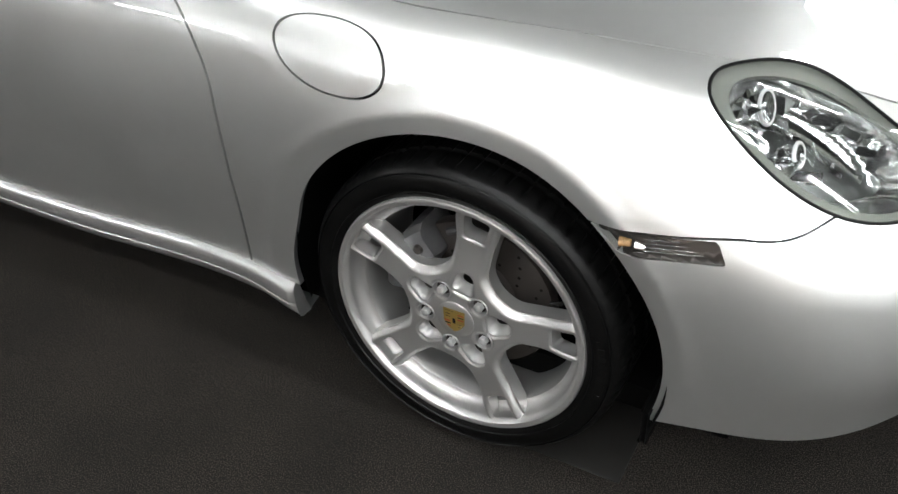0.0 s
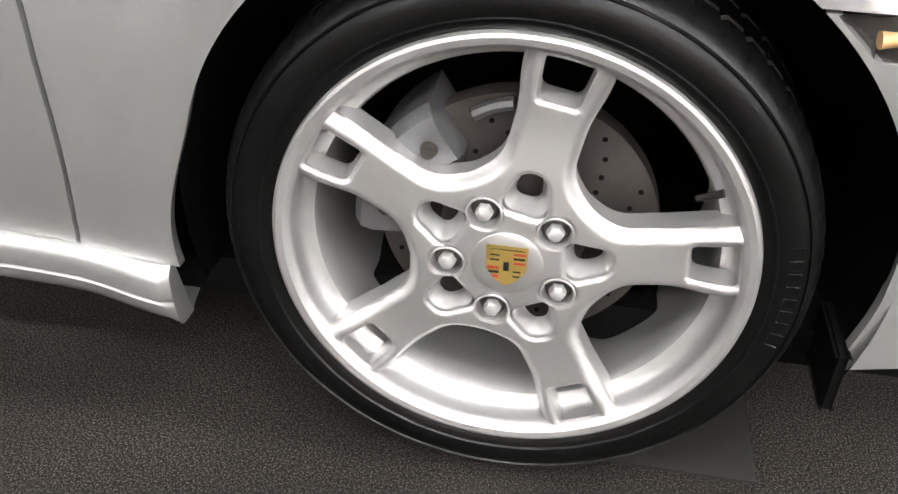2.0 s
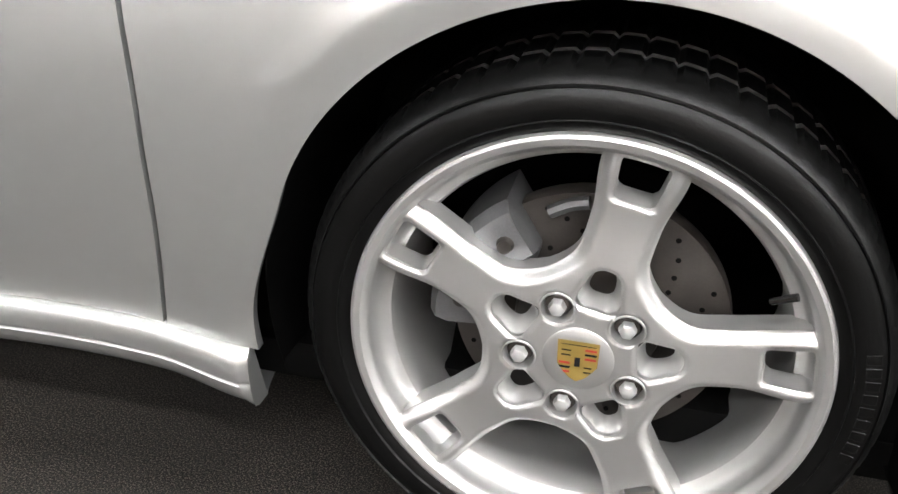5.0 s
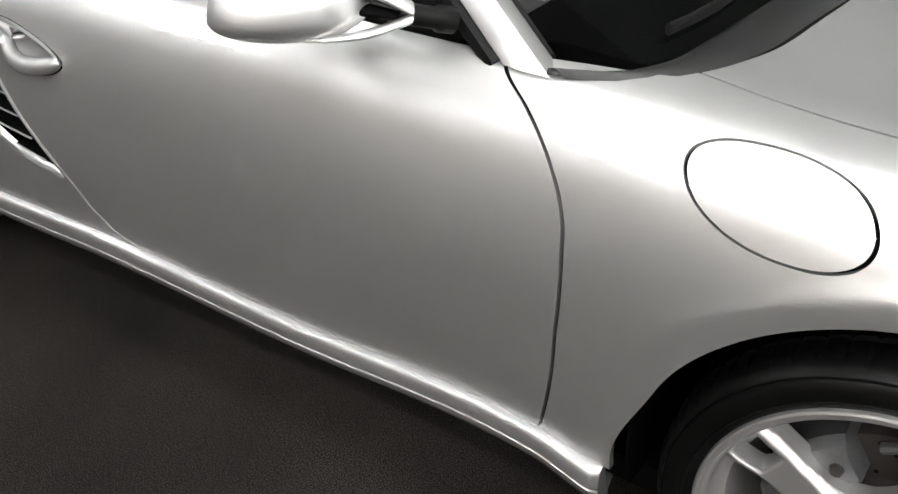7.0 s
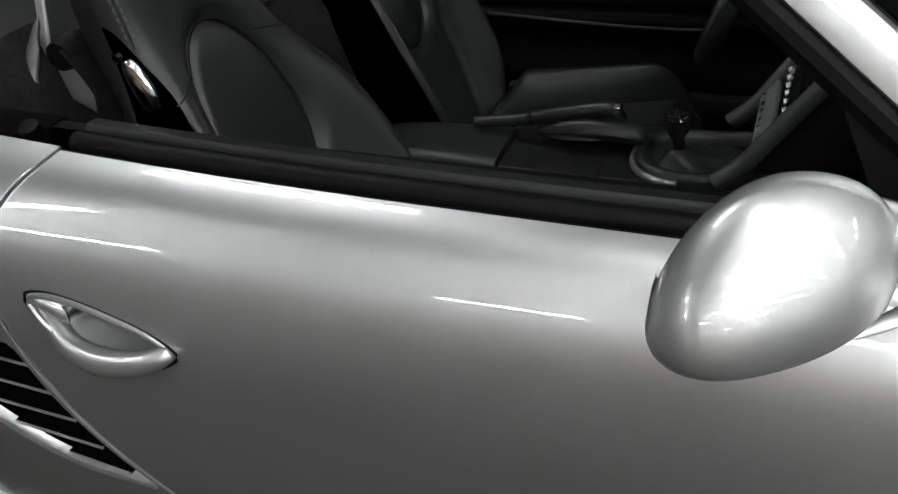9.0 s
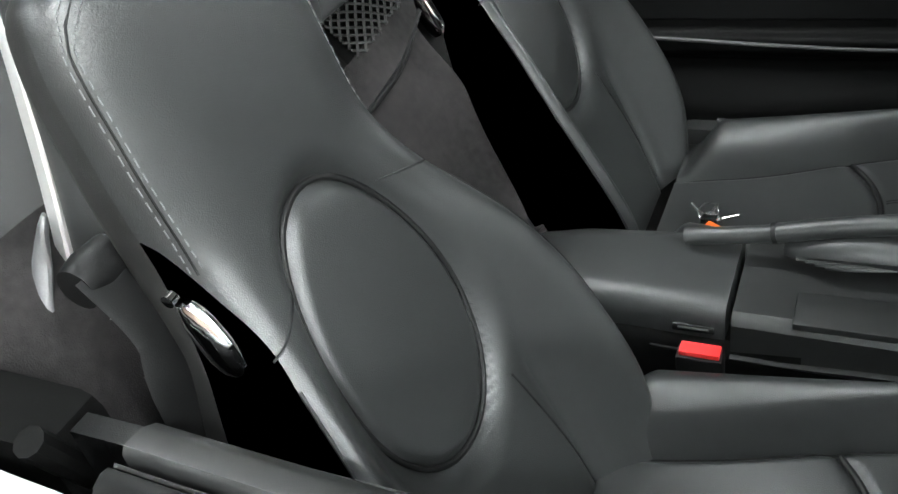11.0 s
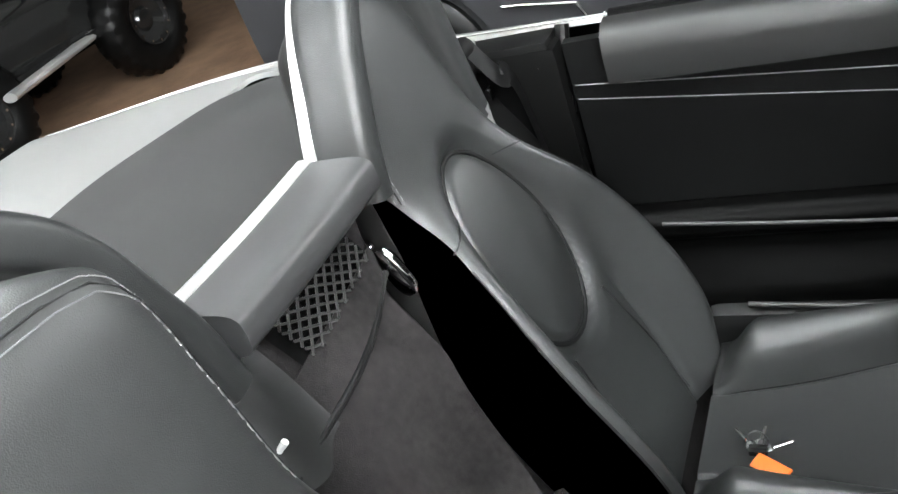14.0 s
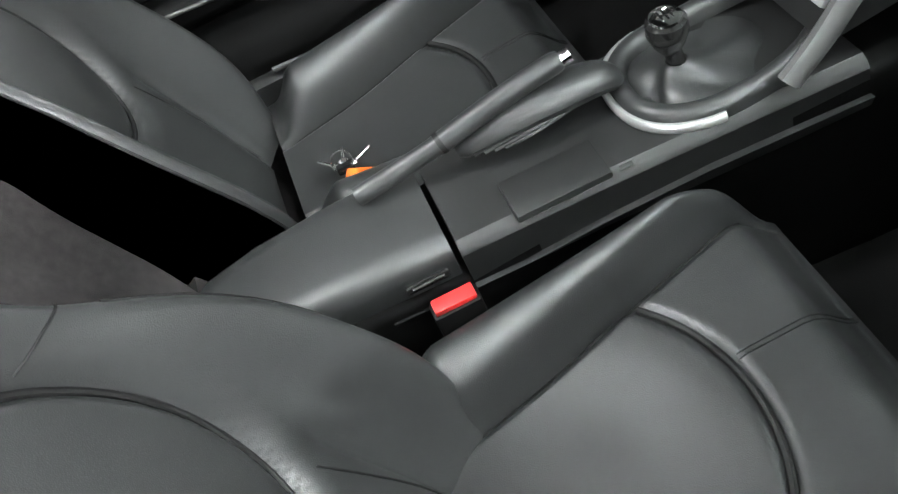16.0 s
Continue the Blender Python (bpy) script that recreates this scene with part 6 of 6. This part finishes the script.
FABRIC = material("dark_grey_fabric", (0.007, 0.007, 0.0072), 0.8, bump=0.5, scale=900, vary=0.15, vary_scale=6)
panel("fabric", top_cover, np.linspace(0, 1, 24), np.linspace(-0.66, 0.66, 50), [], FABRIC, deck, "dark grey fabric", depth=0.05, out=(0, 0, 1))
for sgn, surf in ((-1, right), (1, left)):
    panel("rear_deck", surf, np.arange(-2.9, -1.78, 0.03), np.arange(5.2, 7.001, 0.06), [lambda u, v, p: np.maximum(-2.42 - 0.10 * (0.66 - np.abs(p[:, 1])) - p[:, 0], (np.abs(p[:, 1]) - 0.685) * (p[:, 0] < -1.95) - 0.01 * (p[:, 0] >= -1.95))], PAINT, car, depth=0.01, out=(0, 0, 1))
    # belt guide, post cover
    guide = unit("seat_belt", "black seat belt on a chrome guide at the door post")
    gy = sgn * 0.60 + (0 if sgn < 0 else 0.03)
    q = Vector((-1.828, gy, 0.925)) if sgn < 0 else Vector((-1.94, gy, 0.905))
    part("guide", tube_bm([q + Vector((0, 0.018 * sgn, 0)), q, q - Vector((0, 0.030 * sgn, 0))], [0.020, 0.024, 0.022], 18), TRIM, guide, "black belt roller")
    part("guide_cap", tube_bm([q + Vector((0.0, -sgn * 0.028, 0.0)), q + Vector((0.004, -sgn * 0.040, 0))], [0.0225, 0.016], 18), CHROME, guide)
    part("bracket", tube_bm(bezier([(q.x - 0.070, gy + sgn * -0.035, 0.955), (q.x - 0.080, gy + sgn * -0.02, 0.92), (q.x - 0.078, gy + sgn * 0.005, 0.88), (q.x - 0.066, gy + sgn * 0.02, 0.84)], 5), [0.004, 0.007, 0.010, 0.011, 0.012, 0.012, 0.012, 0.012, 0.011, 0.010, 0.009, 0.008, 0.007, 0.006, 0.005, 0.004], 12, 0.5), CALIPER, guide, "grey metal belt bracket")
    webbing = bezier([q + Vector((0.012, 0, 0.012)), q + Vector((0.05, 0.004 * sgn, -0.05)), Vector((q.x + 0.073, gy + sgn * 0.030, 0.82)), Vector((q.x + 0.108, gy + sgn * 0.045, 0.60)), Vector((-1.70, gy + sgn * 0.05, 0.35))], 6)
    part("webbing", tube_bm(webbing, 0.024, 8, 0.10, up=(1, 0, 0.4)), TRIM, guide, "black webbing")
    part("tongue", box_bm(q.x + 0.026, q.x + 0.036, gy + sgn * 0.005 - 0.018, gy + sgn * 0.005 + 0.018, 0.812, 0.834, 0.004), CHROME, guide)
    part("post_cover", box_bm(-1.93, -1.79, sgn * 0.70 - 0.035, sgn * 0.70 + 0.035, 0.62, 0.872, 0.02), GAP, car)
# far door post: satin corner trim over a dark ledge
trim_bm = bmesh.new()
rows = []
for k in range(9):
    t = k / 8
    a = Vector((-1.826 - 0.048 * t ** 1.6, 0.664 + 0.02 * math.sin(t * 3), 0.840 - 0.115 * t))
    b = Vector((-1.935 + 0.061 * t, 0.690, 0.818 - 0.090 * t))
    rows.append([trim_bm.verts.new(a.lerp(b, j / 6) + Vector((0, 0.012 * math.sin(j / 6 * 3.1), 0))) for j in range(7)])
for p, q in zip(rows, rows[1:]):
    for j in range(6):
        trim_bm.faces.new((p[j], p[j + 1], q[j + 1], q[j]))
part("post_corner", trim_bm, SATIN, car, "satin grey post corner")
part("post_ledge", box_bm(-1.99, -1.805, 0.67, 0.74, 0.845, 0.882, 0.006), TRIM, car)
part("cabin_floor", box_bm(-1.72, -0.45, -0.70, 0.70, 0.195, 0.215), SHADED_PILE, car, "cabin carpet, darkened for footwell shade")
part("firewall", box_bm(-0.47, -0.42, -0.72, 0.72, 0.2, 0.80), GAP, car)

# ---- neighbours on the floor ----
# Tan colour holds the brighter light on the far carpet.
LIT_CARPET = material("lit_tan_carpet", (0.13, 0.075, 0.042), 0.95, bump=1.0, scale=380, vary=0.3, vary_scale=5)
tagged(part("lit_floor_sheet", box_bm(-8.9, -3.9, 2.6, 8.9, 0.0, 0.006, 0.002), LIT_CARPET, None), "tan sheet for the brighter-lit carpet beyond the cars", "floor covering", kind="structure")
DARKPAINT = material("dark_grey_paint", (0.035, 0.035, 0.038), 0.3, 0.4, coat=0.8, vary=0.05)

estate = thing("parked_car", "dark grey parked car with bright trim and alloy wheel", "car", at=(0.17, -1.10, 0))


def estate_side(u, v):
    z = 0.22 + 0.95 * v
    y = 3.16 - 0.05 * np.sin(v * 3.0) + 0.25 * smooth_step((v - 0.72) / 0.28)
    return np.stack([u, y, z], 1)


EW = [(-3.02, 0.32), (-0.38, 0.32)]
panel("side_panel", estate_side, np.arange(-3.62, 0.6, 0.05), np.linspace(0, 1, 30), [lambda u, v, p: np.hypot(p[:, 0] - EW[0][0], p[:, 2] - 0.33) - 0.37, lambda u, v, p: np.hypot(p[:, 0] - EW[1][0], p[:, 2] - 0.33) - 0.37], DARKPAINT, estate, depth=0.03, out=(0, -1, 0))
part("car_body", box_bm(-3.58, 0.58, 3.19, 4.9, 0.25, 1.10, 0.05), DARKPAINT, estate)
part("car_cabin", box_bm(-3.3, -0.7, 3.45, 4.75, 1.05, 1.5, 0.15), GLOSSBLACK, estate)
part("rub_strip", tube_bm([(-2.60, 3.10, 0.535), (-2.35, 3.10, 0.50)], 0.005, 8), CHROME, estate)
part("door_edge", tube_bm([(-2.35, 3.10, 0.50), (-2.306, 3.105, 0.41), (-2.28, 3.11, 0.34)], 0.006, 8), CHROME, estate)
for wx, wz in EW:
    part("tyre", lathe_bm([(0.21, 0.0), (0.24, -0.012), (0.28, -0.012), (0.312, 0.01), (0.318, 0.05), (0.318, 0.18), (0.28, 0.21)], (wx, 3.16, 0.318), 72), RUBBER, estate)
    part("rim", lathe_bm([(0.212, 0.0), (0.214, -0.006), (0.205, -0.008), (0.198, 0.0), (0.192, 0.04), (0.19, 0.15)], (wx, 3.16, 0.318), 60), WHEEL, estate)
    part("hub", disc_bm(0.055, 0.0, 0.05, (wx, 3.165, 0.318), 24, 0.006), WHEEL, estate)
    part("brake", disc_bm(0.15, 0.09, 0.11, (wx, 3.16, 0.318), 32), GAP, estate)
    for k in range(10):
        a = 2 * math.pi * k / 10
        d = Vector((math.cos(a), 0, math.sin(a)))
        q = Vector((wx, 3.175, 0.318))
        part("spoke", tube_bm([q + d * 0.045, q + d * 0.2], [0.016, 0.011], 8, 0.7), WHEEL, estate)

buggy = thing("off_road_buggy", "black off-road buggy with knobbly tyres on carpet", "buggy")
BC = Vector((-5.55, 3.75, 0.0))
buggy.matrix_basis = Matrix.Translation(BC) @ Matrix.Rotation(radians(90), 4, "Z") @ Matrix.Translation(-BC)
for wx, wy in ((0.0, 0.0), (-1.45, 0.0), (0.0, 1.2), (-1.45, 1.2)):
    c = (BC.x + wx, BC.y + wy, 0.36)

    def knobs(k, j):
        return 0.018 if 2 <= j <= 6 and (k + (j % 2) * 2) % 4 < 2 else 0.0

    part("knobbly_tyre", lathe_bm([(0.17, 0.0), (0.22, -0.03), (0.28, -0.03), (0.325, -0.01), (0.345, 0.03), (0.345, 0.10), (0.34, 0.16), (0.325, 0.20), (0.22, 0.22), (0.17, 0.18)], c, 96, knobs), RUBBER, buggy)
    part("steel_rim", lathe_bm([(0.172, -0.01), (0.176, -0.016), (0.165, -0.014), (0.155, 0.02), (0.08, 0.04), (0.06, 0.02), (0.0001, 0.018)], c, 48), GLOSSBLACK, buggy)
    for k in range(12):
        a = 2 * math.pi * k / 12
        q = Vector((c[0] + 0.155 * math.cos(a), c[1] - 0.012, c[2] + 0.155 * math.sin(a)))
        part("rim_bolt", tube_bm([q, q + Vector((0, -0.008, 0))], 0.008, 6), CHROME, buggy)
for y in (0.1, 1.1):
    part("frame_rail", tube_bm([BC + Vector((0.5, y, 0.42)), BC + Vector((-2.1, y, 0.42))], 0.03, 10), GLOSSBLACK, buggy)
    part("roll_tube", tube_bm(bezier([BC + Vector((0.3, y, 0.45)), BC + Vector((-0.25, y, 1.2)), BC + Vector((-1.3, y, 1.25)), BC + Vector((-1.9, y, 0.45))], 6), 0.025, 10), GLOSSBLACK, buggy)
part("side_step", tube_bm([BC + Vector((-0.05, 0.20, 0.42)), BC + Vector((-1.30, -0.10, 0.42))], 0.045, 10, 0.6), SATIN, buggy)
part("step_bracket", tube_bm([BC + Vector((-0.45, 0.10, 0.42)), BC + Vector((-0.42, 0.45, 0.36))], 0.02, 8), SATIN, buggy)
part("tub", box_bm(BC.x - 1.5, BC.x - 0.2, BC.y + 0.15, BC.y + 1.05, 0.35, 0.72, 0.06), GLOSSBLACK, buggy)
part("engine_block", box_bm(BC.x - 2.1, BC.x - 1.5, BC.y + 0.3, BC.y + 0.9, 0.40, 0.80, 0.05), TRIM, buggy)
